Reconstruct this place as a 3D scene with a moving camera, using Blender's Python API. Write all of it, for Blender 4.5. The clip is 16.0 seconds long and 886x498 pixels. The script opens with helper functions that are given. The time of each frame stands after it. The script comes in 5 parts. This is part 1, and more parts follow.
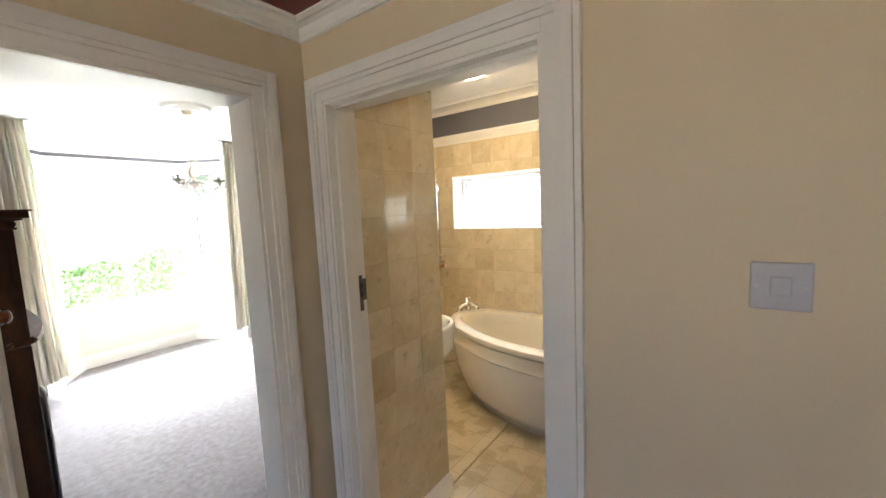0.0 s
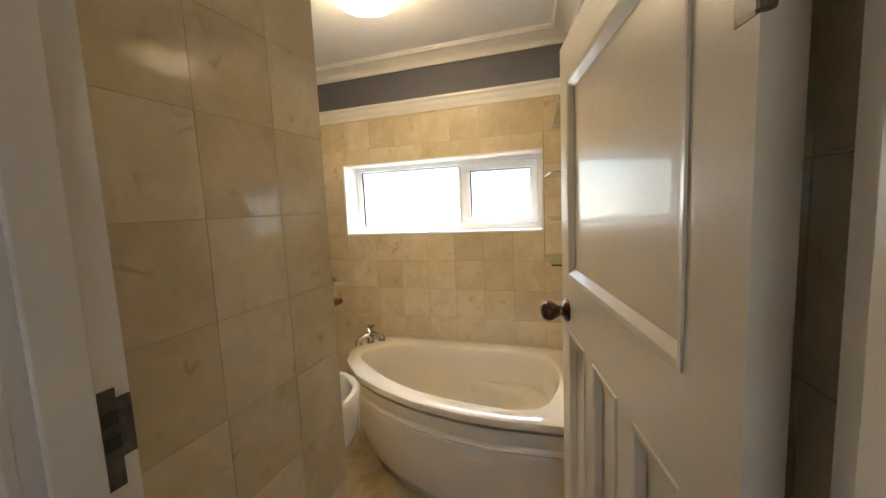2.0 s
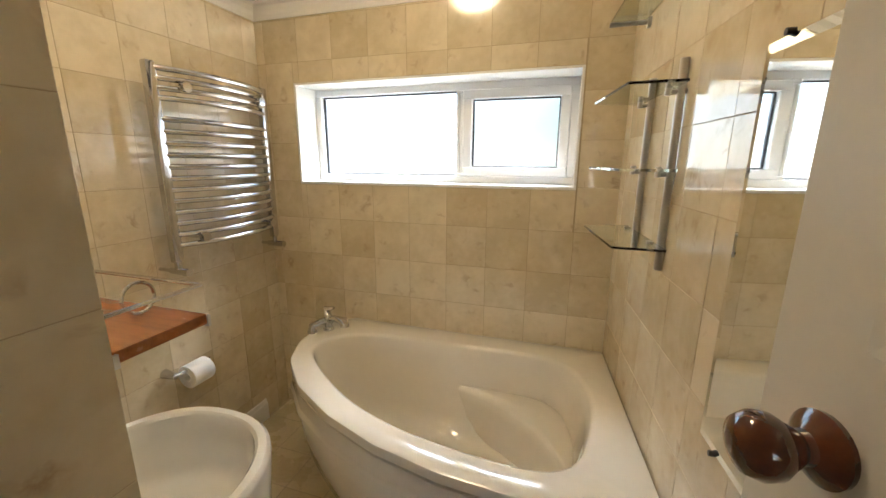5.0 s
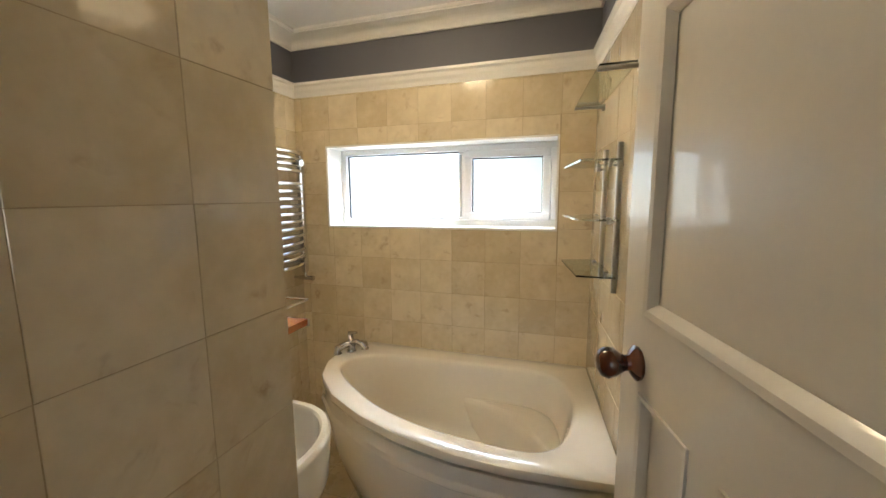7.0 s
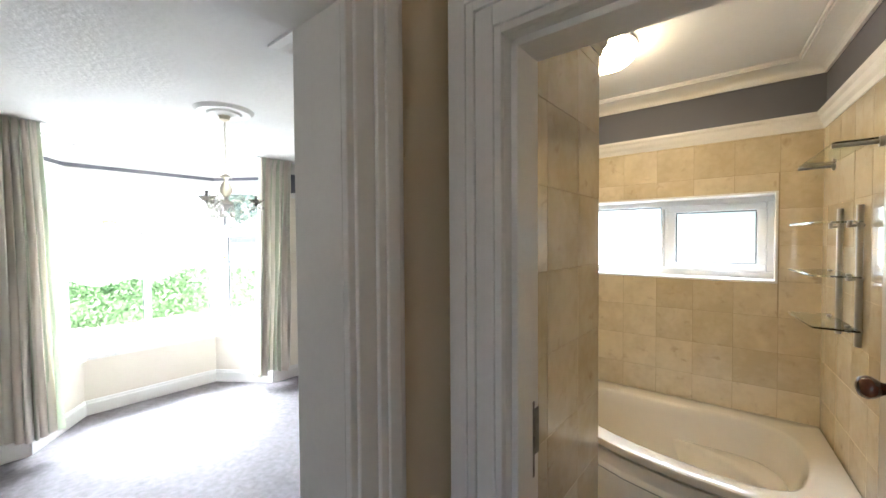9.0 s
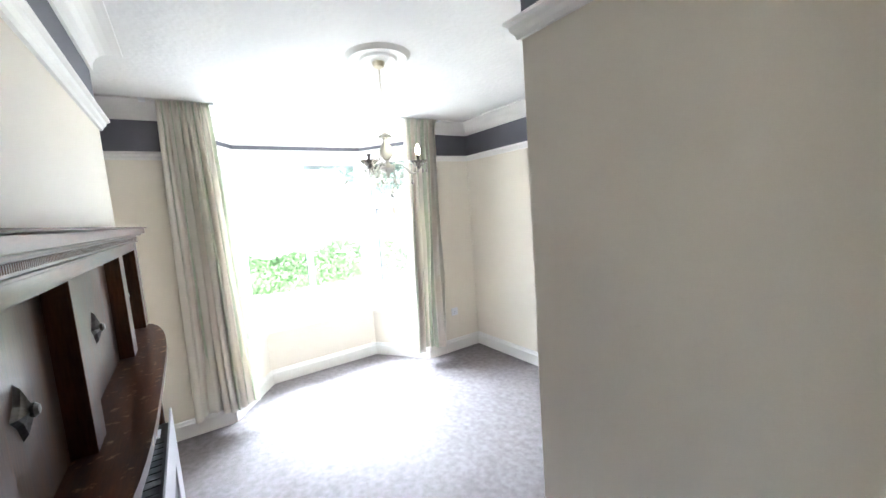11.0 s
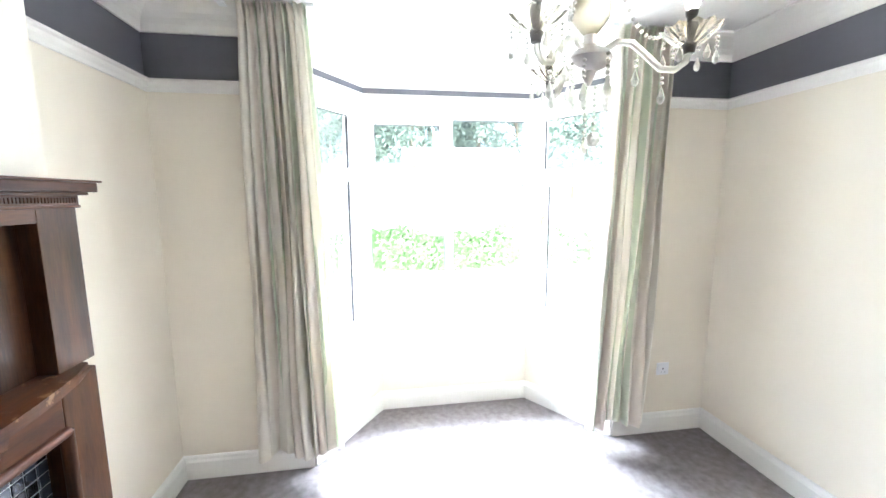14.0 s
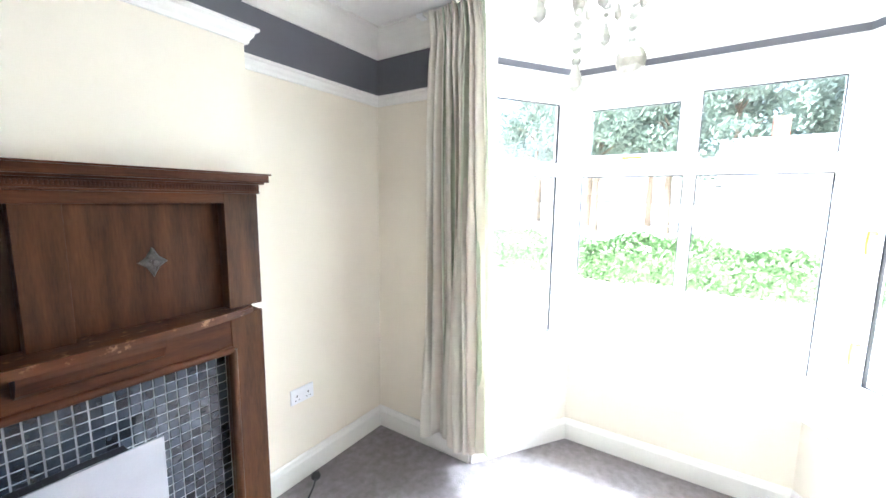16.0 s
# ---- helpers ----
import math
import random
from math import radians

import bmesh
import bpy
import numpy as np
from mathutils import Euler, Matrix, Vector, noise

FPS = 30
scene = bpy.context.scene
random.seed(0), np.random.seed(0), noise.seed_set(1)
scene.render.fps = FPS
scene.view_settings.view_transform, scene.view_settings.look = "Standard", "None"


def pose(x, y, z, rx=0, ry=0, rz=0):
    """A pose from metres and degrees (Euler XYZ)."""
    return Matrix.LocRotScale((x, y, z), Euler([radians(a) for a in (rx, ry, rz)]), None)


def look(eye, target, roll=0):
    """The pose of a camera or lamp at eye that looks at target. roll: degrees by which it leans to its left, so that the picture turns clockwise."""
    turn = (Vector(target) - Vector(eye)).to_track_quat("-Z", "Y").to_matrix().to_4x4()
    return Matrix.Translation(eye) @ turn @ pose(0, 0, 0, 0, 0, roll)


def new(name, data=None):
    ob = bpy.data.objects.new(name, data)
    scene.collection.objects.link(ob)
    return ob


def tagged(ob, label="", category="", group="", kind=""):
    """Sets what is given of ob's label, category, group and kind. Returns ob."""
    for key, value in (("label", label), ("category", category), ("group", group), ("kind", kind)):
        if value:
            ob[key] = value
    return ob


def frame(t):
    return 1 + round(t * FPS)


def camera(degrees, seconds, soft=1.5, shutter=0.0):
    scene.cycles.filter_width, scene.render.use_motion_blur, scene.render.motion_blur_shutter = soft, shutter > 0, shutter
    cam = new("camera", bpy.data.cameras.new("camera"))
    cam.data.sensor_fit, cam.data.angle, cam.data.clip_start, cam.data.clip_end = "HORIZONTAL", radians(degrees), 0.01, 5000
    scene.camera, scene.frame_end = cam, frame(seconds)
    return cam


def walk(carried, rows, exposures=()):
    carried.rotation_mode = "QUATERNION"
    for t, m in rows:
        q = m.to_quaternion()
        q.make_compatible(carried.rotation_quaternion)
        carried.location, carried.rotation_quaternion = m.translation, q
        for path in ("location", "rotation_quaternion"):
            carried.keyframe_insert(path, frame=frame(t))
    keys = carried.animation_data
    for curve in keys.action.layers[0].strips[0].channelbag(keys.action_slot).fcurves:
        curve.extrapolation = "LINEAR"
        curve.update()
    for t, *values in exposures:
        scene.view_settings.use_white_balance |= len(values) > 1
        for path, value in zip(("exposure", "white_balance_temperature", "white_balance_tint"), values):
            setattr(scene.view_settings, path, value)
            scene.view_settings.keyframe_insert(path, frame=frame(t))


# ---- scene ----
cam = camera(97.9, 16.0)
PATH = [
    (0, (0.408, 0.36, 1.6), (-0.75, 1.968, 1.397), -2.7),
    (0.5, (0.264, 0.551, 1.596), (-0.855, 2.196, 1.388), -3.4),
    (1, (0.139, 0.723, 1.595), (-0.871, 2.437, 1.386), -4.1),
    (1.5, (-0.01, 0.879, 1.59), (-0.839, 2.687, 1.382), -3.3),
    (2, (-0.128, 1.055, 1.584), (-0.779, 2.933, 1.364), -2.6),
    (2.5, (-0.193, 1.25, 1.567), (-0.73, 3.159, 1.31), -2.8),
    (3, (-0.25, 1.415, 1.558), (-0.764, 3.369, 1.271), -2.4),
    (3.5, (-0.294, 1.583, 1.543), (-0.872, 3.467, 1.203), -1.6),
    (4, (-0.346, 1.716, 1.515), (-0.93, 3.585, 1.107), -0.0),
    (4.2, (-0.366, 1.76, 1.507), (-0.944, 3.621, 1.058), 0.4),
    (6.5, (-0.355, 1.558, 1.567), (-0.955, 3.44, 1.169), -0.0),
    (7, (-0.28, 1.382, 1.588), (-0.878, 3.272, 1.321), -0.4),
    (7.5, (-0.209, 1.144, 1.654), (-0.869, 3.019, 1.435), -2.2),
    (8, (-0.26, 0.978, 1.648), (-1.022, 2.821, 1.493), -0.7),
    (8.5, (-0.322, 0.818, 1.664), (-1.274, 2.575, 1.588), -1.2),
    (9, (-0.407, 0.731, 1.66), (-1.672, 2.28, 1.608), -0.4),
    (9.3, (-0.516, 0.687, 1.672), (-1.896, 2.133, 1.598), -1.5),
    (9.5, (-0.603, 0.676, 1.65), (-2.052, 2.056, 1.597), -2.7),
    (9.7, (-0.68, 0.66, 1.664), (-2.178, 1.98, 1.58), -4.3),
    (12, (-1.584, 1.015, 1.646), (-3.37, 1.873, 1.376), -0.8),
    (12.5, (-1.799, 1.1, 1.615), (-3.674, 1.738, 1.332), 0.1),
    (13, (-2.044, 1.199, 1.616), (-3.965, 1.681, 1.338), 0.7),
    (13.5, (-2.259, 1.293, 1.606), (-4.205, 1.673, 1.345), 0.3),
    (14, (-2.515, 1.444, 1.624), (-4.475, 1.735, 1.357), -0.3),
    (14.5, (-2.73, 1.582, 1.615), (-4.71, 1.712, 1.36), 0.1),
    (15, (-2.89, 1.768, 1.606), (-4.855, 1.508, 1.342), 0.3),
    (15.5, (-2.931, 1.915, 1.606), (-4.785, 1.212, 1.346), 0.6),
    (16, (-2.867, 2.024, 1.59), (-4.522, 0.931, 1.332), 0.7),
]
walk(cam, [(t, look(eye, target, roll)) for t, eye, target, roll in PATH], [(0, 3.6, 6400, 11), (0.5, 3.35, 6450, 11), (1, 3.08, 6450, 11), (2, 2.98, 6500, 12), (4.2, 2.86, 6350, 11), (6.5, 2.92, 6100, 10), (8.5, 3.02, 6050, 10), (9.5, 3.15, 5800, 10.5), (12, 3.38, 5850, 10.5), (14.5, 3.6, 5850, 10), (16, 3.46, 5850, 10)])

# ---- light and exposure ----
world = bpy.data.worlds.new("world")
scene.world = world
world.use_nodes = True
wn = world.node_tree
sky = wn.nodes.new("ShaderNodeTexSky")
sky.sky_type = "NISHITA"
sky.sun_disc = False
sky.sun_elevation = radians(52)
sky.sun_rotation = radians(95)
sky.air_density, sky.dust_density = 1.0, 3.0
wn.links.new(sky.outputs[0], wn.nodes["Background"].inputs[0])
wn.nodes["Background"].inputs[1].default_value = 0.15
sun = new("sun", bpy.data.lights.new("sun", "SUN"))
sun.data.energy, sun.data.angle, sun.data.color = 5.0, radians(8), (1.0, 0.96, 0.9)
sun.matrix_world = look((0, 0, 30), (-18.4, 1.6, 30 - 23.6))


def fill_lamp(name, eye, target, wide, high, watts):
    """An added lamp, outside an opening and above the line of sight, stands in for the sky's light."""
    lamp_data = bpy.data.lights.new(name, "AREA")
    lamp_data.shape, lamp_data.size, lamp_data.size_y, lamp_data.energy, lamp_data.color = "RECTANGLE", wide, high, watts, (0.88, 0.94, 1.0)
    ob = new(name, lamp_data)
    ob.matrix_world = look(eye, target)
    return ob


# Added panel well out from the bay, brightens the room more than the sky.
fill_lamp("sky_fill_bay", (-7.6, 1.957, 3.8), (-4.6, 1.957, 1.3), 7.0, 1.7, 555)
# Fill for the hall: no window is known here; lamp and opening are added.
fill_lamp("hall_fill", (0.5, -2.3, 2.6), (0.3, 0.2, 1.2), 0.9, 0.8, 0.35)
# Added to strengthen the daylight through the frosted window.
fill_lamp("sky_fill_bathroom", (-1.0, 4.75, 3.1), (-1.0, 3.6, 1.6), 1.5, 0.7, 26)


# ---- materials ----
def nodes_of(name):
    m = bpy.data.materials.new(name)
    m.use_nodes = True
    return m, m.node_tree, m.node_tree.nodes["Principled BSDF"]


def surface(name, low, high, rough, metal=0.0, scale=6.0, fine=120.0, bump=0.15, depth=0.002, vary=0.0, coat=0.0, rough_var=0.08, stretch=(1, 1, 1)):
    """Two scales of noise between two colours, relief from the finer one, and a random shift per object."""
    m, nt, p = nodes_of(name)
    geo = nt.nodes.new("ShaderNodeNewGeometry")
    mp = nt.nodes.new("ShaderNodeMapping")
    mp.inputs["Scale"].default_value = stretch
    nt.links.new(geo.outputs["Position"], mp.inputs["Vector"])
    big, small = nt.nodes.new("ShaderNodeTexNoise"), nt.nodes.new("ShaderNodeTexNoise")
    for n, s, d in ((big, scale, 5.0), (small, fine, 3.0)):
        n.inputs["Scale"].default_value, n.inputs["Detail"].default_value = s, d
        nt.links.new(mp.outputs[0], n.inputs["Vector"])
    mixf = nt.nodes.new("ShaderNodeMix")
    mixf.inputs[0].default_value = 0.3
    nt.links.new(big.outputs[0], mixf.inputs[2])
    nt.links.new(small.outputs[0], mixf.inputs[3])
    fac = mixf.outputs[0]
    if vary:
        info = nt.nodes.new("ShaderNodeObjectInfo")
        ma = nt.nodes.new("ShaderNodeMath")
        ma.operation = "MULTIPLY_ADD"
        nt.links.new(info.outputs["Random"], ma.inputs[0])
        ma.inputs[1].default_value = vary
        sub = nt.nodes.new("ShaderNodeMath")
        sub.operation = "SUBTRACT"
        nt.links.new(fac, sub.inputs[0])
        sub.inputs[1].default_value = vary / 2
        nt.links.new(sub.outputs[0], ma.inputs[2])
        fac = ma.outputs[0]
    ramp = nt.nodes.new("ShaderNodeValToRGB")
    ramp.color_ramp.elements[0].position, ramp.color_ramp.elements[0].color = 0.3, (*low, 1)
    ramp.color_ramp.elements[1].position, ramp.color_ramp.elements[1].color = 0.7, (*high, 1)
    nt.links.new(fac, ramp.inputs[0])
    nt.links.new(ramp.outputs[0], p.inputs["Base Color"])
    rr = nt.nodes.new("ShaderNodeMapRange")
    rr.inputs[3].default_value, rr.inputs[4].default_value = max(0.02, rough - rough_var), min(1, rough + rough_var)
    nt.links.new(big.outputs[0], rr.inputs[0])
    nt.links.new(rr.outputs[0], p.inputs["Roughness"])
    p.inputs["Metallic"].default_value = metal
    p.inputs["Coat Weight"].default_value = coat
    p.inputs["Coat Roughness"].default_value = 0.03
    if bump:
        b = nt.nodes.new("ShaderNodeBump")
        b.inputs["Strength"].default_value, b.inputs["Distance"].default_value = bump, depth
        nt.links.new(small.outputs[0], b.inputs["Height"])
        nt.links.new(b.outputs[0], p.inputs["Normal"])
    return m


def clear(name, color=(1, 1, 1), rough=0.0, clearness=1.0):
    m, nt, p = nodes_of(name)
    p.inputs["Base Color"].default_value = (*color, 1)
    p.inputs["Transmission Weight"].default_value, p.inputs["Roughness"].default_value, p.inputs["IOR"].default_value = clearness, rough, 1.45
    return m


def glow(name, color, strength):
    m, nt, p = nodes_of(name)
    p.inputs["Base Color"].default_value = (0.8, 0.8, 0.78, 1)
    p.inputs["Emission Color"].default_value, p.inputs["Emission Strength"].default_value = (*color, 1), strength
    return m


M_CREAM = surface("cream_paint", (0.755, 0.69, 0.58), (0.815, 0.75, 0.64), 0.6, scale=1.6, fine=260, bump=0.12, depth=0.001)
M_HALL = surface("warm_cream_hall_paint", (0.66, 0.545, 0.37), (0.72, 0.605, 0.43), 0.55, scale=1.6, fine=260, bump=0.12, depth=0.001)
M_GREY = surface("grey_paint", (0.115, 0.115, 0.135), (0.145, 0.145, 0.165), 0.6, scale=2.5, fine=260, bump=0.1, depth=0.001)
M_WHITE = surface("white_gloss_paint", (0.76, 0.74, 0.70), (0.83, 0.81, 0.77), 0.32, scale=3, fine=90, bump=0.06, depth=0.001)
M_DOOR = surface("cream_white_door_paint", (0.72, 0.68, 0.60), (0.79, 0.74, 0.64), 0.34, scale=4, fine=60, bump=0.1, depth=0.0012, coat=0.55)
M_CEIL = surface("white_textured_ceiling", (0.78, 0.77, 0.74), (0.84, 0.83, 0.8), 0.8, scale=4, fine=34, bump=0.6, depth=0.006)
M_CEILB = surface("white_smooth_ceiling", (0.74, 0.73, 0.7), (0.8, 0.79, 0.76), 0.35, scale=3, fine=40, bump=0.1, depth=0.002)
M_RED = surface("dark_red_ceiling_paint", (0.12, 0.006, 0.008), (0.16, 0.01, 0.012), 0.4, scale=3)
M_CARPET = surface("mauve_grey_carpet", (0.18, 0.158, 0.158), (0.33, 0.298, 0.298), 0.95, scale=22, fine=300, bump=1.0, depth=0.008)
M_GROUT = surface("sandy_grout", (0.42, 0.345, 0.225), (0.50, 0.42, 0.29), 0.85, scale=9, fine=200)


def marble(name, low, high, vein):
    """Polished cream marble: soft clouds, thin rusty veins and specks, shifted from tile to tile."""
    m = surface(name, low, high, 0.16, scale=7.0, fine=30, bump=0.015, depth=0.001, vary=0.32, coat=0.9, rough_var=0.05)
    nt = m.node_tree
    p = nt.nodes["Principled BSDF"]
    base = p.inputs["Base Color"].links[0].from_socket
    info, geo = nt.nodes.new("ShaderNodeObjectInfo"), nt.nodes.new("ShaderNodeNewGeometry")
    shift = nt.nodes.new("ShaderNodeVectorMath")
    shift.operation = "SCALE"
    shift.inputs[0].default_value = (37, 53, 71)
    nt.links.new(info.outputs["Random"], shift.inputs[3])
    at = nt.nodes.new("ShaderNodeVectorMath")
    nt.links.new(geo.outputs["Position"], at.inputs[0])
    nt.links.new(shift.outputs[0], at.inputs[1])
    for n in nt.nodes:
        if n.type == "MAPPING":
            nt.links.new(at.outputs[0], n.inputs[0])
    warp = nt.nodes.new("ShaderNodeTexNoise")
    warp.inputs["Scale"].default_value, warp.inputs["Detail"].default_value, warp.inputs["Distortion"].default_value = 8.0, 6.0, 1.2
    nt.links.new(at.outputs[0], warp.inputs["Vector"])
    line = nt.nodes.new("ShaderNodeValToRGB")
    cr = line.color_ramp
    cr.elements[0].position, cr.elements[0].color = 0.44, (0, 0, 0, 1)
    cr.elements[1].position, cr.elements[1].color = 0.56, (0, 0, 0, 1)
    cr.elements.new(0.5).color = (1, 1, 1, 1)
    nt.links.new(warp.outputs[0], line.inputs[0])
    patch = nt.nodes.new("ShaderNodeTexNoise")
    patch.inputs["Scale"].default_value, patch.inputs["Detail"].default_value = 13.0, 3.0
    nt.links.new(at.outputs[0], patch.inputs["Vector"])
    where = nt.nodes.new("ShaderNodeMapRange")
    where.inputs[1].default_value, where.inputs[2].default_value, where.inputs[4].default_value = 0.56, 0.74, 0.5
    nt.links.new(patch.outputs[0], where.inputs[0])
    mul = nt.nodes.new("ShaderNodeMath")
    mul.operation = "MULTIPLY"
    nt.links.new(line.outputs[0], mul.inputs[0])
    nt.links.new(where.outputs[0], mul.inputs[1])
    mx = nt.nodes.new("ShaderNodeMix")
    mx.data_type = "RGBA"
    nt.links.new(mul.outputs[0], mx.inputs[0])
    nt.links.new(base, mx.inputs[6])
    mx.inputs[7].default_value = (*vein, 1)
    nt.links.new(mx.outputs[2], p.inputs["Base Color"])
    return m


M_TILE = marble("cream_marble_tile", (0.57, 0.47, 0.30), (0.74, 0.64, 0.46), (0.30, 0.17, 0.09))
M_BED = surface("pale_tile_grout", (0.36, 0.28, 0.17), (0.44, 0.35, 0.22), 0.8, scale=9, fine=200)
M_FTILE = surface("cream_floor_tile", (0.52, 0.43, 0.27), (0.68, 0.58, 0.40), 0.28, scale=6, fine=60, bump=0.08, depth=0.001, vary=0.2)
M_ACRYL = surface("white_acrylic", (0.74, 0.68, 0.57), (0.79, 0.73, 0.62), 0.12, scale=2, fine=30, bump=0.0, coat=0.5, rough_var=0.03)
M_CERAM = surface("white_ceramic", (0.82, 0.81, 0.77), (0.86, 0.85, 0.81), 0.08, scale=3, fine=40, bump=0.0, coat=0.6, rough_var=0.02)
M_CHROME = surface("chrome", (0.55, 0.55, 0.56), (0.66, 0.66, 0.67), 0.1, metal=1, scale=8, fine=90, bump=0.0, rough_var=0.04)
M_STEEL = surface("brushed_steel", (0.48, 0.46, 0.43), (0.6, 0.58, 0.55), 0.32, metal=1, scale=12, fine=300, bump=0.08, depth=0.0005)
M_BRASS = surface("gold_lacquered_metal", (0.7, 0.45, 0.12), (0.85, 0.6, 0.22), 0.3, metal=1, scale=20)
M_CORD = surface("pale_gold_lacquer", (0.62, 0.54, 0.38), (0.74, 0.66, 0.5), 0.4, metal=0.2, scale=30, bump=0.0)
M_UPVC = surface("white_plastic_frame", (0.80, 0.81, 0.82), (0.85, 0.86, 0.87), 0.3, scale=4, fine=60, bump=0.0)
M_GASKET = surface("black_rubber_gasket", (0.02, 0.02, 0.022), (0.035, 0.035, 0.038), 0.6, scale=20)
M_PLASTIC = surface("white_moulded_plastic", (0.74, 0.74, 0.76), (0.8, 0.8, 0.82), 0.3, scale=10, fine=90, bump=0.0)
M_OAK = surface("dark_stained_oak", (0.02, 0.0065, 0.0025), (0.086, 0.033, 0.011), 0.5, scale=5, fine=45, bump=0.2, depth=0.001, coat=0.1, stretch=(5, 5, 0.6))
M_OAKH = surface("dark_stained_oak_lengthwise", (0.022, 0.0065, 0.0027), (0.098, 0.033, 0.011), 0.48, scale=5, fine=45, bump=0.25, depth=0.001, coat=0.1, stretch=(0.6, 5, 5))


def flecked(m, scale, low, high, colour, amount):
    """Adds worn flecks of another colour where a fine noise peaks."""
    nt = m.node_tree
    p = nt.nodes["Principled BSDF"]
    base = p.inputs["Base Color"].links[0].from_socket
    geo, n, mr, mx = nt.nodes.new("ShaderNodeNewGeometry"), nt.nodes.new("ShaderNodeTexNoise"), nt.nodes.new("ShaderNodeMapRange"), nt.nodes.new("ShaderNodeMix")
    n.inputs["Scale"].default_value, n.inputs["Detail"].default_value, n.inputs["Roughness"].default_value = scale, 6.0, 0.65
    nt.links.new(geo.outputs["Position"], n.inputs["Vector"])
    mr.inputs[1].default_value, mr.inputs[2].default_value, mr.inputs[4].default_value = low, high, amount
    nt.links.new(n.outputs[0], mr.inputs[0])
    mx.data_type = "RGBA"
    nt.links.new(mr.outputs[0], mx.inputs[0])
    nt.links.new(base, mx.inputs[6])
    mx.inputs[7].default_value = (*colour, 1)
    nt.links.new(mx.outputs[2], p.inputs["Base Color"])
    return m


M_OAKW = surface("worn_varnished_oak", (0.022, 0.0065, 0.0027), (0.098, 0.033, 0.011), 0.45, scale=5, fine=45, bump=0.25, depth=0.001, coat=0.15, stretch=(0.6, 5, 5))
flecked(M_OAKW, 28, 0.58, 0.66, (0.30, 0.17, 0.09), 0.7)
for m in (M_OAK, M_OAKH, M_OAKW):
    m.node_tree.nodes["Principled BSDF"].inputs["Specular IOR Level"].default_value = 0.15
flecked(M_CARPET, 5, 0.46, 0.72, (0.17, 0.145, 0.14), 0.45)
for m in (M_OAK, M_OAKH, M_OAKW):
    m.node_tree.nodes["Principled BSDF"].inputs["Coat Roughness"].default_value = 0.12
M_KNOB = surface("polished_dark_wood", (0.05, 0.012, 0.004), (0.13, 0.035, 0.01), 0.14, scale=30, fine=150, bump=0.02, coat=0.8)
M_SHELFW = surface("orange_varnished_wood", (0.24, 0.075, 0.02), (0.42, 0.15, 0.04), 0.25, scale=9, fine=80, bump=0.08, coat=0.4, stretch=(1, 8, 8))
M_IRON = surface("dark_pewter", (0.07, 0.065, 0.06), (0.18, 0.17, 0.16), 0.38, metal=0.9, scale=30, fine=120, bump=0.4)
M_MOSAIC = surface("dark_blue_grey_mosaic_glass", (0.005, 0.0065, 0.01), (0.042, 0.054, 0.07), 0.22, scale=11, fine=60, bump=0.05, vary=0.5, coat=0.4)
M_MGROUT = surface("pale_mosaic_grout", (0.42, 0.43, 0.44), (0.52, 0.53, 0.54), 0.8, scale=15)
M_BLACK = surface("black_enamel", (0.01, 0.01, 0.012), (0.022, 0.022, 0.026), 0.35, scale=12, fine=120, bump=0.05)
M_FIREF = surface("silver_grey_steel_panel", (0.42, 0.42, 0.44), (0.52, 0.52, 0.54), 0.38, metal=0.75, scale=6, fine=220, bump=0.05, depth=0.0005)
M_SWITCH = surface("greyed_switch_plastic", (0.44, 0.42, 0.46), (0.5, 0.48, 0.52), 0.35, scale=10, fine=90, bump=0.0)
M_PAPER = surface("soft_white_paper", (0.82, 0.81, 0.79), (0.87, 0.86, 0.84), 0.9, scale=20, fine=200, bump=0.2)
M_GLASS = clear("window_glass")
M_FROST = clear("frosted_glass", (0.93, 0.97, 0.98), 0.3)
M_SHELFG = clear("greenish_shelf_glass", (0.86, 0.95, 0.91), 0.02)
M_CRYS = clear("cut_crystal", (1.0, 0.97, 0.88), 0.02, 0.62)
M_PAN = clear("fluted_pan_glass", (1.0, 0.95, 0.84), 0.04, 0.9)
M_AMBER = clear("amber_glass", (1.0, 0.92, 0.74), 0.1, 0.7)
M_MIRROR = surface("mirror_silver", (0.84, 0.86, 0.85), (0.86, 0.88, 0.87), 0.02, metal=1, bump=0.0, rough_var=0.005)
M_LAMP = glow("lit_lamp_diffuser", (1.0, 0.77, 0.46), 5.0)
M_BULB = glow("lit_candle_bulb", (1.0, 0.85, 0.62), 6.0)
M_LEAF = surface("hedge_leaves", (0.06, 0.13, 0.045), (0.15, 0.25, 0.11), 0.5, scale=2.5, fine=30, bump=0.0)
M_TREE = surface("tree_leaves", (0.08, 0.12, 0.095), (0.15, 0.2, 0.165), 0.55, scale=1.2, fine=12, bump=0.0)
M_BARK = surface("bark", (0.06, 0.045, 0.03), (0.14, 0.11, 0.08), 0.9, scale=8, fine=50, bump=0.6, depth=0.02)
M_GROUND = surface("pale_paving_and_dry_grass", (0.34, 0.33, 0.27), (0.46, 0.45, 0.38), 0.9, scale=0.6, fine=14, bump=0.3, depth=0.01)
M_BRICK = surface("red_brick_wall", (0.24, 0.075, 0.05), (0.36, 0.13, 0.09), 0.85, scale=3, fine=18, bump=0.4, depth=0.01)
M_RENDER = surface("pale_house_render", (0.62, 0.6, 0.55), (0.7, 0.68, 0.63), 0.85, scale=1.5, fine=40)
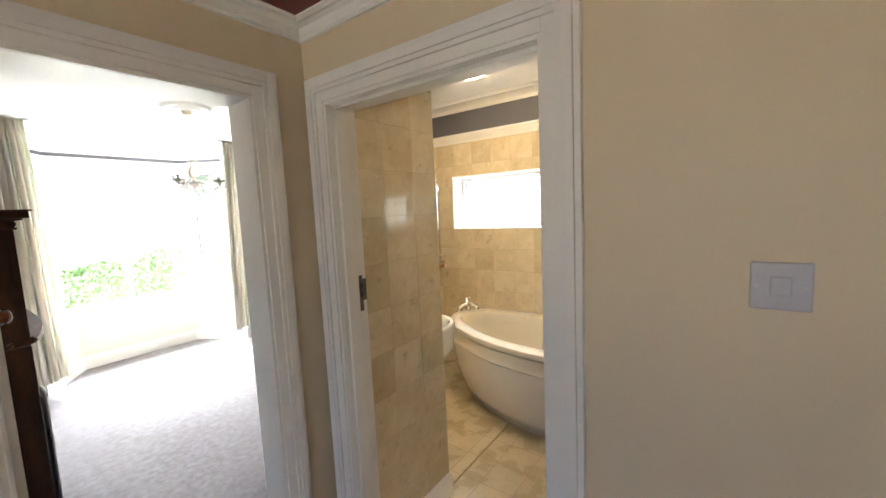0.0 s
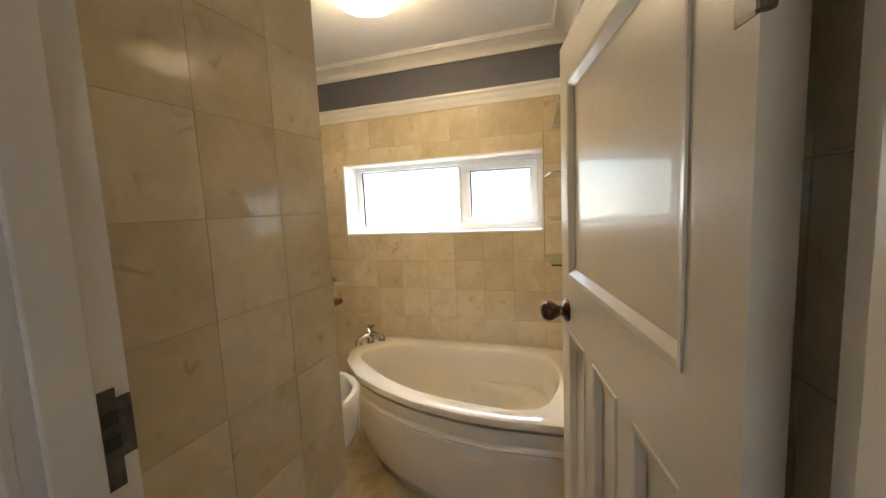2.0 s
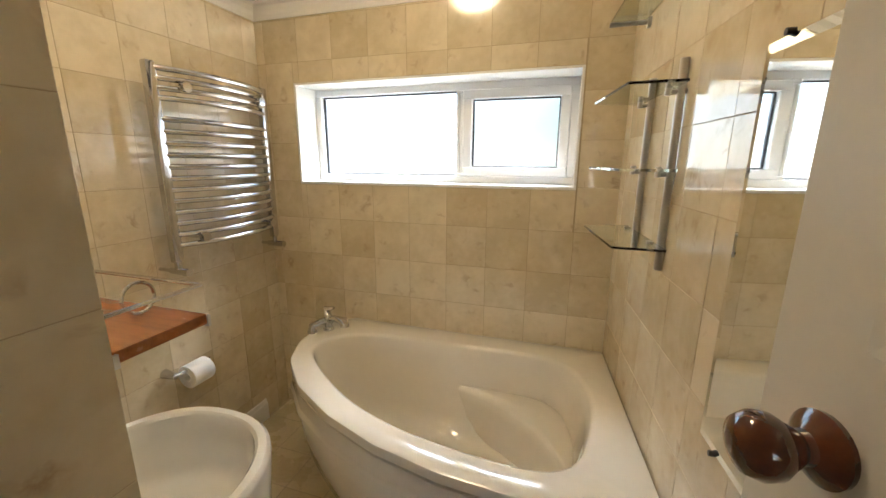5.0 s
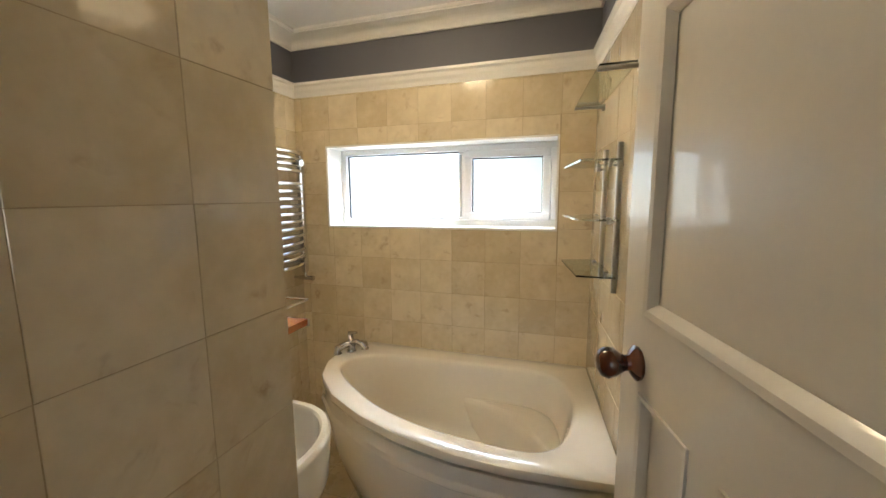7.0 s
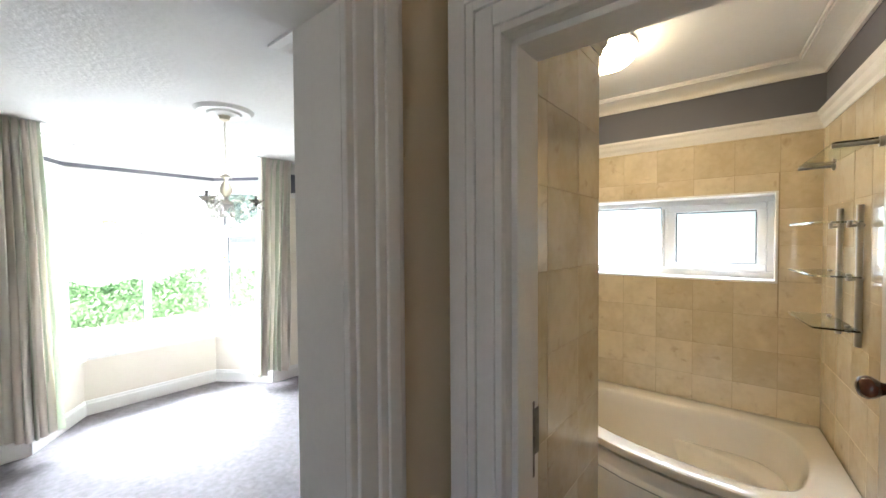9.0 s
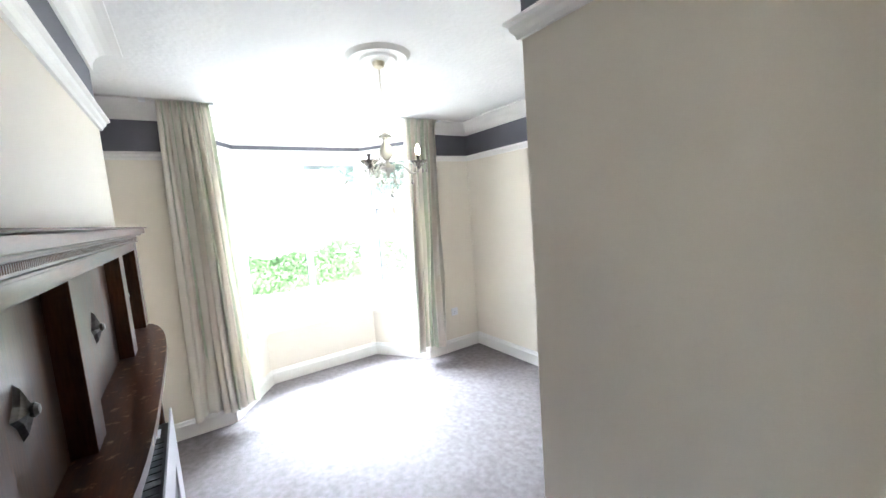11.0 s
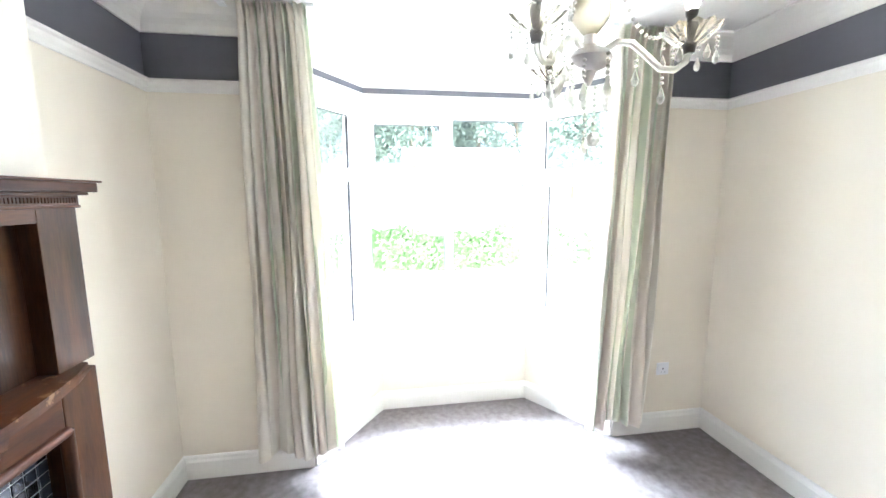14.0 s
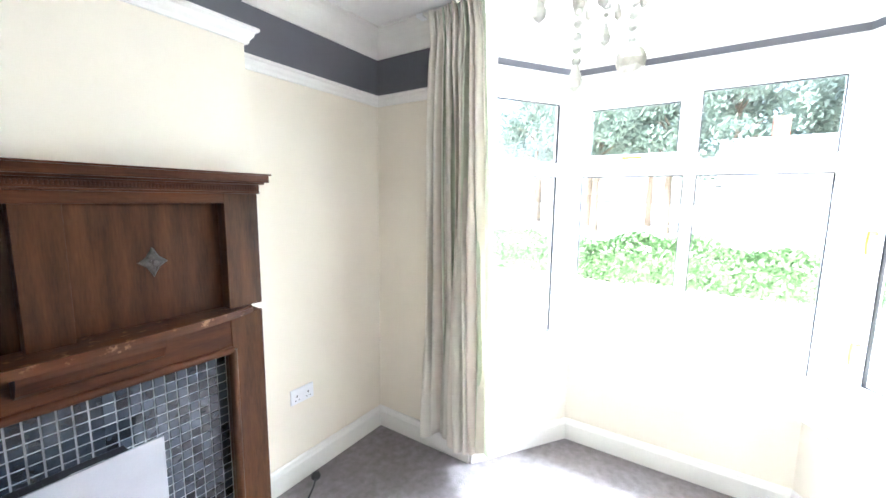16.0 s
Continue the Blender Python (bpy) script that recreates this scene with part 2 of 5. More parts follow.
M_SLATE = surface("blue_grey_slate_roof", (0.10, 0.11, 0.13), (0.17, 0.18, 0.2), 0.6, scale=2, fine=14, bump=0.4, depth=0.01)
M_DARKG = surface("dark_house_glazing", (0.2, 0.22, 0.24), (0.28, 0.3, 0.32), 0.1, bump=0.0)


def striped(name):
    """Curtain cloth: woven vertical stripes of cream, sage and beige across the width of the cloth."""
    m, nt, p = nodes_of(name)
    uv = nt.nodes.new("ShaderNodeUVMap")
    sep = nt.nodes.new("ShaderNodeSeparateXYZ")
    nt.links.new(uv.outputs[0], sep.inputs[0])
    fr = nt.nodes.new("ShaderNodeMath")
    fr.operation = "FRACT"
    nt.links.new(sep.outputs[0], fr.inputs[0])
    ramp = nt.nodes.new("ShaderNodeValToRGB")
    ramp.color_ramp.interpolation = "CONSTANT"
    bands = ((0.0, (0.93, 0.89, 0.80)), (0.24, (0.75, 0.79, 0.65)), (0.40, (0.92, 0.88, 0.79)), (0.50, (0.90, 0.83, 0.74)), (0.70, (0.93, 0.89, 0.80)), (0.80, (0.71, 0.76, 0.62)), (0.90, (0.92, 0.88, 0.79)))
    for k, (pos, c) in enumerate(bands):
        e = ramp.color_ramp.elements[k] if k < 2 else ramp.color_ramp.elements.new(pos)
        e.position, e.color = pos, (*c, 1)
    nt.links.new(fr.outputs[0], ramp.inputs[0])
    n = nt.nodes.new("ShaderNodeTexNoise")
    n.inputs["Scale"].default_value = 500
    geo = nt.nodes.new("ShaderNodeNewGeometry")
    nt.links.new(geo.outputs["Position"], n.inputs["Vector"])
    mx = nt.nodes.new("ShaderNodeMix")
    mx.data_type, mx.blend_type = "RGBA", "MULTIPLY"
    mx.inputs[0].default_value = 0.12
    nt.links.new(ramp.outputs[0], mx.inputs[6])
    nt.links.new(n.outputs[0], mx.inputs[7])
    nt.links.new(mx.outputs[2], p.inputs["Base Color"])
    b = nt.nodes.new("ShaderNodeBump")
    b.inputs["Strength"].default_value, b.inputs["Distance"].default_value = 0.2, 0.001
    nt.links.new(n.outputs[0], b.inputs["Height"])
    nt.links.new(b.outputs[0], p.inputs["Normal"])
    p.inputs["Roughness"].default_value = 0.6
    p.inputs["Sheen Weight"].default_value = 0.3
    tr = nt.nodes.new("ShaderNodeBsdfTranslucent")
    nt.links.new(mx.outputs[2], tr.inputs[0])
    both = nt.nodes.new("ShaderNodeMixShader")
    both.inputs[0].default_value = 0.45
    nt.links.new(p.outputs[0], both.inputs[1])
    nt.links.new(tr.outputs[0], both.inputs[2])
    nt.links.new(both.outputs[0], nt.nodes["Material Output"].inputs[0])
    return m


M_CURT = striped("striped_curtain_cloth")


# ---- building helpers ----
def mesh_of(name, bm, mats):
    me = bpy.data.meshes.new(name)
    bmesh.ops.recalc_face_normals(bm, faces=bm.faces)
    bm.to_mesh(me)
    bm.free()
    for m in mats if isinstance(mats, (list, tuple)) else [mats]:
        me.materials.append(m)
    return me


def smooth(ob, angle=40):
    ob.data.shade_smooth()
    ob.data.set_sharp_from_angle(angle=radians(angle))
    return ob


def part(name, bm, material, parent, label="", soft=False):
    ob = new(name, mesh_of(name, bm, material))
    ob.parent = parent
    if parent is not None:
        ob.matrix_parent_inverse = parent.matrix_world.inverted()
    if label:
        tagged(ob, label=label)
    return smooth(ob) if soft else ob


def thing(name, label, category, at=(0, 0, 0), group=""):
    ob = new(name)
    ob.empty_display_size = 0.05
    ob.matrix_world = Matrix.Translation(at)
    bpy.context.view_layer.update()
    return tagged(ob, label, category, group)


def single(name, bm, material, label, category, group="", soft=False, kind=""):
    ob = new(name, mesh_of(name, bm, material))
    tagged(ob, label, category, group, kind)
    return smooth(ob) if soft else ob


def structure(name, bm, material, label, soft=False):
    return single(name, bm, material, label, name.split("_")[0], kind="structure", soft=soft)


def box(bm, x0, x1, y0, y1, z0, z1, bevel=0.0, mi=0):
    made = bmesh.ops.create_cube(bm, size=1.0, matrix=Matrix.LocRotScale(((x0 + x1) / 2, (y0 + y1) / 2, (z0 + z1) / 2), None, (abs(x1 - x0), abs(y1 - y0), abs(z1 - z0))))
    faces = {f for v in made["verts"] for f in v.link_faces}
    for f in faces:
        f.material_index = mi
    if bevel:
        edges = list({e for v in made["verts"] for e in v.link_edges})
        bmesh.ops.bevel(bm, geom=edges, offset=bevel, segments=2, affect="EDGES", profile=0.6)
    return bm


def boxes(*rows, bevel=0.0):
    bm = bmesh.new()
    for r in rows:
        box(bm, *r[:6], bevel=bevel, mi=r[6] if len(r) > 6 else 0)
    return bm


def prism(bm, pts, z0, z1, mi=0):
    low = [bm.verts.new((x, y, z0)) for x, y in pts]
    top = [bm.verts.new((x, y, z1)) for x, y in pts]
    n = len(pts)
    fs = [bm.faces.new(low[::-1]), bm.faces.new(top)] + [bm.faces.new((low[i], low[(i + 1) % n], top[(i + 1) % n], top[i])) for i in range(n)]
    for f in fs:
        f.material_index = mi
    return bm


def tube(bm, pts, r, seg=10, caps=True, radii=None):
    pts = [Vector(p) for p in pts]
    rings, side = [], None
    for i, p in enumerate(pts):
        d = (pts[min(i + 1, len(pts) - 1)] - pts[max(i - 1, 0)]).normalized()
        if side is None:
            side = d.orthogonal().normalized()
        side = (side - side.dot(d) * d).normalized()
        up = d.cross(side)
        rr = radii[i] if radii else r
        rings.append([bm.verts.new(p + rr * (math.cos(a) * side + math.sin(a) * up)) for a in [2 * math.pi * k / seg for k in range(seg)]])
    for a, b in zip(rings, rings[1:]):
        for k in range(seg):
            bm.faces.new((a[k], a[(k + 1) % seg], b[(k + 1) % seg], b[k]))
    if caps:
        bm.faces.new(rings[0][::-1])
        bm.faces.new(rings[-1])
    return bm


def lathe(bm, profile, m=None, seg=24):
    """profile: (radius, height) from one end to the other, turned about local z, then laid by m."""
    m = m or Matrix.Identity(4)
    rings = []
    for r, z in profile:
        if r < 1e-5:
            rings.append([bm.verts.new(m @ Vector((0, 0, z)))])
        else:
            rings.append([bm.verts.new(m @ Vector((r * math.cos(a), r * math.sin(a), z))) for a in [2 * math.pi * k / seg for k in range(seg)]])
    for a, b in zip(rings, rings[1:]):
        for k in range(seg):
            vs = [a[k % len(a)], a[(k + 1) % len(a)], b[(k + 1) % len(b)], b[k % len(b)]]
            vs = [v for i, v in enumerate(vs) if v not in vs[:i]]
            if len(vs) > 2:
                bm.faces.new(vs)
    return bm


def offset_line(pts, d, closed=False):
    """The line moved d to its left, with mitred corners."""
    out, n = [], len(pts)
    for i in range(n):
        p = Vector(pts[i])
        a = Vector(pts[i - 1]) if (closed or i > 0) else None
        b = Vector(pts[(i + 1) % n]) if (closed or i < n - 1) else None
        ns = []
        for u, v in ((a, p), (p, b)):
            if u is not None and v is not None:
                t = (v - u).normalized()
                ns.append(Vector((-t.y, t.x)))
        m = sum(ns, Vector((0, 0))).normalized()
        out.append(tuple(p + m * d / max(0.3, m.dot(ns[0]))))
    return out


def moulding(bm, pts, profile, closed=False):
    """A trim swept along a line of the plan; profile: (out from the wall, height) points."""
    rows = [[(x, y, z) for x, y in offset_line(pts, d, closed)] for d, z in profile]
    vs = [[bm.verts.new(c) for c in row] for row in rows]
    n, k = len(pts), len(profile)
    for i in range(n if closed else n - 1):
        for j in range(k):
            q, r = (i + 1) % n, (j + 1) % k
            bm.faces.new((vs[j][i], vs[j][q], vs[r][q], vs[r][i]))
    if not closed:
        bm.faces.new([vs[j][0] for j in range(k)][::-1])
        bm.faces.new([vs[j][n - 1] for j in range(k)])
    return bm


def skirting(h):
    return [(-0.001, 0.0), (0.02, 0.0), (0.02, h - 0.035), (0.014, h - 0.022), (0.012, h - 0.008), (0.006, h), (-0.001, h)]


def rail_profile(z0, z1):
    h = z1 - z0
    return [(-0.001, z0), (0.012, z0), (0.016, z0 + 0.25 * h), (0.026, z0 + 0.45 * h), (0.03, z0 + 0.7 * h), (0.042, z0 + 0.82 * h), (0.042, z1), (-0.001, z1)]


def cove(z0, z1, out):
    pts = [(-0.001, z0), (0.012, z0)]
    for k in range(7):
        a = math.pi / 2 * k / 6
        pts.append((0.012 + (out - 0.024) * (1 - math.cos(a)), z0 + 0.012 + (z1 - z0 - 0.024) * math.sin(a)))
    return pts + [(out, z1 - 0.012), (out, z1 + 0.001), (-0.001, z1 + 0.001)]


def right_wall_x(y):
    """The bathroom's right-hand wall runs a little out of square."""
    return -0.135 + (3.6 - y) * 0.1


# ---- structure ----
RX0, RX1 = right_wall_x(1.40), right_wall_x(3.60)
structure("floor_bay_room", boxes((-5.5, -2.06, 0.1, 3.75, -0.12, 0), (-2.06, -0.91, 0.1, 1.88, -0.12, 0)), M_CARPET, "mauve grey fitted carpet")
structure("floor_bathroom", boxes((-2.04, -0.9, 1.9, 3.7, -0.12, -0.006), (-0.9, 0.25, 1.34, 3.7, -0.12, -0.006)), M_GROUT, "sandy grout bed under the floor tiles")
structure("floor_hall", boxes((-0.91, 1.7, -1.72, 1.34, -0.12, 0)), M_CARPET, "mauve grey carpet in the hall")

structure("wall_hall_north", boxes((-0.836, -0.75, 1.28, 1.34, 0, 2.1), (-0.85, -0.75, 1.28, 1.34, 2.1, 2.7), (0.077, 1.6, 1.28, 1.34, 0, 2.7), (-0.75, 0.077, 1.28, 1.34, 2.01, 2.7)), M_HALL, "warm cream painted hall wall round the bathroom doorway")
structure("wall_bathroom_south", boxes((-0.807, -0.75, 1.34, 1.40, 0, 2.7), (0.077, 0.3, 1.34, 1.40, 0, 2.7), (-0.75, 0.077, 1.34, 1.40, 2.01, 2.7)), M_GROUT, "sandy grout wall beside the bathroom doorway")
structure("wall_hall_west", boxes((-0.97, -0.85, -1.6, 0.26, 0, 2.7), (-0.97, -0.85, 1.08, 1.34, 0, 2.7), (-0.97, -0.85, 0.26, 1.08, 2.01, 2.7)), M_HALL, "warm cream painted hall wall round the bay room doorway")
structure("wall_bay_room_nook", boxes((-0.97, -0.9, 1.34, 1.77, 0, 2.22), (-2.08, -0.9, 1.77, 1.88, 0, 2.22), (-2.08, -2.04, 1.88, 3.62, 0, 2.22), (-0.97, -0.9, 1.34, 1.77, 2.22, 2.7, 1), (-2.08, -0.9, 1.77, 1.88, 2.22, 2.7, 1), (-2.08, -2.04, 1.88, 3.62, 2.22, 2.7, 1)), [M_CREAM, M_GREY], "cream wall with a grey frieze above the picture rail")
structure("wall_bathroom_west", boxes((-0.9, -0.807, 1.34, 1.99, 0, 2.28), (-2.04, -0.9, 1.88, 1.99, 0, 2.28), (-2.04, -2.0, 1.99, 3.60, 0, 2.28), (-0.9, -0.807, 1.34, 1.99, 2.28, 2.7, 1), (-2.04, -0.9, 1.88, 1.99, 2.28, 2.7, 1), (-2.04, -2.0, 1.99, 3.60, 2.28, 2.7, 1)), [M_GROUT, M_GREY], "grouted bathroom wall with a grey frieze")
WX0, WX1, WZ0, WZ1 = -1.775, -0.32, 1.395, 1.918
structure("wall_bathroom_north", boxes((-2.04, WX0, 3.60, 3.87, -0.8, 2.28), (WX1, 0.3, 3.60, 3.87, -0.8, 2.28), (WX0, WX1, 3.60, 3.87, -0.8, WZ0), (WX0, WX1, 3.60, 3.87, WZ1, 2.28), (-2.04, 0.3, 3.60, 3.87, 2.28, 2.7, 1)), [M_GROUT, M_GREY], "grouted bathroom wall round a high window")
bm = bmesh.new()
prism(bm, [(RX0, 1.40), (RX0 + 0.3, 1.40), (RX1 + 0.3, 3.60), (RX1, 3.60)], 0, 2.28)
prism(bm, [(RX0, 1.40), (RX0 + 0.3, 1.40), (RX1 + 0.3, 3.60), (RX1, 3.60)], 2.28, 2.7, 1)
structure("wall_bathroom_east", bm, [M_GROUT, M_GREY], "grouted bathroom wall with a grey frieze")
structure("wall_bay_room_north", boxes((-5.0, -2.04, 3.62, 3.87, -0.8, 2.22), (-5.0, -2.04, 3.62, 3.87, 2.22, 2.7, 1)), [M_CREAM, M_GREY], "plain cream wall with a grey frieze")
structure("wall_bay_room_south", boxes((-5.0, -0.97, 0.0, 0.25, -0.8, 2.22), (-5.0, -0.97, 0.0, 0.25, 2.22, 2.7, 1)), [M_CREAM, M_GREY], "plain cream wall with a grey frieze")
structure("wall_chimney_breast", boxes((-3.74, -1.745, 0.25, 0.53, 0, 2.22), (-3.74, -1.745, 0.25, 0.53, 2.22, 2.7, 1)), [M_CREAM, M_GREY], "cream chimney breast behind the oak fireplace")
structure("wall_bay_room_west", boxes((-5.0, -4.775, 0.25, 0.98, -0.8, 2.22), (-5.0, -4.775, 2.935, 3.62, -0.8, 2.22), (-5.0, -4.775, 0.25, 0.96, 2.22, 2.7, 1), (-5.0, -4.775, 0.96, 0.98, 2.22, 2.7), (-5.0, -4.775, 2.955, 3.62, 2.22, 2.7, 1), (-5.0, -4.775, 2.935, 2.955, 2.22, 2.7)), [M_CREAM, M_GREY], "cream wall either side of the bay opening")
# Unseen closing walls; the gap in the south one is added to light the hall.
structure("wall_hall_rest", boxes((1.6, 1.72, -1.6, 1.34, 0, 2.7), (-0.97, 0.0, -1.72, -1.6, 0, 2.7), (0.9, 1.72, -1.72, -1.6, 0, 2.7), (0.0, 0.9, -1.72, -1.6, 0, 1.0), (0.0, 0.9, -1.72, -1.6, 2.1, 2.7)), M_HALL, "plain warm cream hall walls, unseen, with an added opening for light")
structure("ceiling_bay_room", boxes((-6.0, -2.06, 0.0, 3.87, 2.58, 2.75), (-2.06, -0.93, 0.0, 1.88, 2.58, 2.75)), M_CEIL, "white textured ceiling")
structure("ceiling_bathroom", boxes((-2.06, -0.9, 1.88, 3.87, 2.597, 2.8), (-0.9, 0.4, 1.37, 3.87, 2.597, 2.8)), M_CEILB, "smooth white painted ceiling")
structure("ceiling_hall", boxes((-0.93, 1.72, -1.72, 1.37, 2.29, 2.45)), M_RED, "dark red painted ceiling")

# the bay: a low wall, a sill, a head board and the windows between
BAY = [(-4.775, 2.935), (-5.36, 2.535), (-5.36, 1.38), (-4.775, 0.98)]
OUT = offset_line(BAY, -0.42)
HEAD_IN = offset_line(BAY, -0.15)
WIN = offset_line(BAY, -0.29)


def bay_band(name, inner, outer, z0, z1, material, label):
    bm = bmesh.new()
    for i in range(3):
        prism(bm, [inner[i], inner[i + 1], outer[i + 1], outer[i]], z0, z1)
    return structure(name, bm, material, label)


bay_band("wall_bay_low", BAY, OUT, -0.8, 0.53, M_CREAM, "low cream wall under the bay window")
bay_band("window_sill_bay", offset_line(BAY, 0.035), offset_line(BAY, -0.40), 0.53, 0.562, M_WHITE, "deep white painted window sill")
bay_band("wall_bay_head", HEAD_IN, OUT, 2.30, 2.58, M_WHITE, "white boarded head above the bay window")
bm = bmesh.new()
moulding(bm, HEAD_IN, [(-0.001, 2.378), (0.006, 2.378), (0.006, 2.414), (-0.001, 2.414)])
structure("trim_bay_band", bm, M_GREY, "thin grey painted band above the bay window")
bm = bmesh.new()
moulding(bm, HEAD_IN, cove(2.49, 2.58, 0.09))
structure("trim_bay_coving", bm, M_WHITE, "white coving in the bay")

# trims of the bay room
ROOM = [(-0.97, 1.165), (-0.97, 1.77), (-2.08, 1.77), (-2.08, 3.62), (-4.775, 3.62), (-4.775, 2.935)]
ROOM2 = [(-4.775, 0.98), (-4.775, 0.25), (-3.74, 0.25), (-3.74, 0.53), (-1.745, 0.53), (-1.745, 0.25), (-0.97, 0.25)]
for k, (line, low) in enumerate(((ROOM, ROOM), (ROOM2, ROOM2[:4]))):
    bm = bmesh.new()
    moulding(bm, low, skirting(0.14))
    if k == 1:
        moulding(bm, [(-1.745, 0.49), (-1.745, 0.25), (-0.97, 0.25)], skirting(0.14))
    structure(f"baseboard_bay_room_{k + 1}", bm, M_WHITE, "white painted moulded skirting board")
    bm = bmesh.new()
    moulding(bm, line, rail_profile(2.165, 2.222))
    structure(f"trim_picture_rail_{k + 1}", bm, M_WHITE, "white painted picture rail")
    bm = bmesh.new()
    moulding(bm, line, cove(2.45, 2.58, 0.13))
    structure(f"trim_coving_{k + 1}", bm, M_WHITE, "white plaster coving")
bm = bmesh.new()
moulding(bm, BAY, skirting(0.14))
structure("baseboard_bay", bm, M_WHITE, "white painted skirting board round the bay")

# trims of the bathroom
BATHR = [(RX0, 1.40), (RX1, 3.60), (-2.0, 3.60), (-2.0, 1.99), (-0.807, 1.99), (-0.807, 1.40)]
bm = bmesh.new()
moulding(bm, BATHR, rail_profile(2.23, 2.315), closed=True)
structure("trim_bathroom_rail", bm, M_WHITE, "white painted moulded rail above the tiles")
bm = bmesh.new()
moulding(bm, BATHR, cove(2.522, 2.588, 0.115)[:-2] + [(0.117, 2.584), (0.124, 2.582), (0.13, 2.586), (0.131, 2.598), (-0.001, 2.598)], closed=True)
structure("trim_bathroom_coving", bm, M_WHITE, "white plaster coving")
bm = bmesh.new()
moulding(bm, [(-2.0, 3.40), (-2.0, 1.99), (-0.807, 1.99), (-0.807, 1.42)], skirting(0.13))
structure("baseboard_bathroom", bm, M_WHITE, "white painted skirting board")

# hall cornice
bm = bmesh.new()
moulding(bm, [(1.6, -1.6), (1.6, 1.28), (-0.85, 1.28), (-0.85, -1.6)], [(-0.001, 2.225), (0.01, 2.225), (0.012, 2.236), (0.017, 2.242), (0.022, 2.262), (0.034, 2.272), (0.042, 2.274), (0.046, 2.282), (0.052, 2.285), (0.052, 2.291), (-0.001, 2.291)])
structure("trim_hall_cornice", bm, M_WHITE, "white moulded cornice under the red ceiling")


# door frames: lining in the opening, stepped architrave on the hall face
def architrave(bm, a, b, h, w, place):
    """A stepped casing round an opening from a to b along the wall; place maps (along, out, z) to the world."""
    steps = ((0.0, 0.022, 0.012), (0.012, 0.045, 0.018), (0.045, 0.06, 0.024), (0.06, 0.085, 0.028), (0.085, w, 0.02))
    for i0, i1, t in steps:
        for rows in ([(a - i1, a - i0, 0, h + i1)], [(b + i0, b + i1, 0, h + i1)], [(a - i0, b + i0, h + i0, h + i1)]):
            for s0, s1, z0, z1 in rows:
                p, q = place(s0, 0.0, z0), place(s1, t, z1)
                box(bm, min(p[0], q[0]), max(p[0], q[0]), min(p[1], q[1]), max(p[1], q[1]), z0, z1, bevel=0.002)


DX0, DX1, DH = -0.725, 0.052, 1.985
bm = bmesh.new()
box(bm, DX0 - 0.025, DX0, 1.28, 1.40, 0, DH)
box(bm, DX1, DX1 + 0.025, 1.28, 1.40, 0, DH)
box(bm, DX0 - 0.025, DX1 + 0.025, 1.28, 1.40, DH, DH + 0.025)
box(bm, DX0, DX0 + 0.012, 1.30, 1.355, 0, DH, bevel=0.002)
box(bm, DX0, DX1, 1.30, 1.355, DH - 0.012, DH, bevel=0.002)
box(bm, DX1 - 0.012, DX1, 1.30, 1.355, 0, DH - 0.012, bevel=0.002)
frame_bath = structure("door_frame_bathroom", bm, M_WHITE, "white painted door lining and architrave")
bm = bmesh.new()
architrave(bm, DX0, DX1, DH, 0.1, lambda s, o, z: (s, 1.28 - o, z))
part("architrave", bm, M_WHITE, frame_bath)
AY0, AY1 = 0.285, 1.055
bm = bmesh.new()
box(bm, -0.97, -0.85, AY0 - 0.025, AY0, 0, DH)
box(bm, -0.97, -0.85, AY1, AY1 + 0.025, 0, DH)
box(bm, -0.97, -0.85, AY0 - 0.025, AY1 + 0.025, DH, DH + 0.025)
frame_bay = structure("door_frame_bay_room", bm, M_WHITE, "white painted door lining and architrave")
bm = bmesh.new()
architrave(bm, AY0, AY1, DH, 0.1, lambda s, o, z: (-0.85 + o, s, z))
part("architrave", bm, M_WHITE, frame_bay)
bm = bmesh.new()
box(bm, -0.985, -0.97, AY1 + 0.01, AY1 + 0.09, 0, DH + 0.09, bevel=0.003)
box(bm, -0.985, -0.97, AY0 - 0.03, AY1 + 0.01, DH + 0.01, DH + 0.09, bevel=0.003)
part("architrave", bm, M_WHITE, frame_bay)
# worn steel keep on the lining
bm = bmesh.new()
box(bm, DX0 + 0.0005, DX0 + 0.003, 1.358, 1.381, 1.22, 1.36, bevel=0.0008)
box(bm, DX0 + 0.0005, DX0 + 0.003, 1.381, 1.399, 1.26, 1.345, bevel=0.0008)
keep = part("strike_plate", bm, M_IRON, frame_bath, "dull brown metal lock keep")
# Black blocks on the keep stand in for the shade inside its holes.
bm = bmesh.new()
for z in (1.275, 1.31):
    box(bm, DX0 + 0.002, DX0 + 0.0045, 1.36, 1.38, z, z + 0.02)
part("lock_hole_dark", bm, M_BLACK, keep)


# ---- windows ----
def pane_frame(bm, place, s0, s1, z0, z1, w, t0, t1):
    """Four bars round an opening; place maps (along, through, z) to the world."""
    for a, b, c, d in ((s0, s1, z0, z0 + w), (s0, s1, z1 - w, z1), (s0, s0 + w, z0 + w, z1 - w), (s1 - w, s1, z0 + w, z1 - w)):
        v = [bm.verts.new(place(s, t, z)) for s in (a, b) for t in (t0, t1) for z in (c, d)]
        fs = [bm.faces.new([v[i] for i in q]) for q in ((0, 1, 3, 2), (4, 6, 7, 5), (0, 4, 5, 1), (2, 3, 7, 6), (0, 2, 6, 4), (1, 5, 7, 3))]
        bmesh.ops.bevel(bm, geom=list({e for f in fs for e in f.edges}), offset=0.004, segments=1, affect="EDGES")


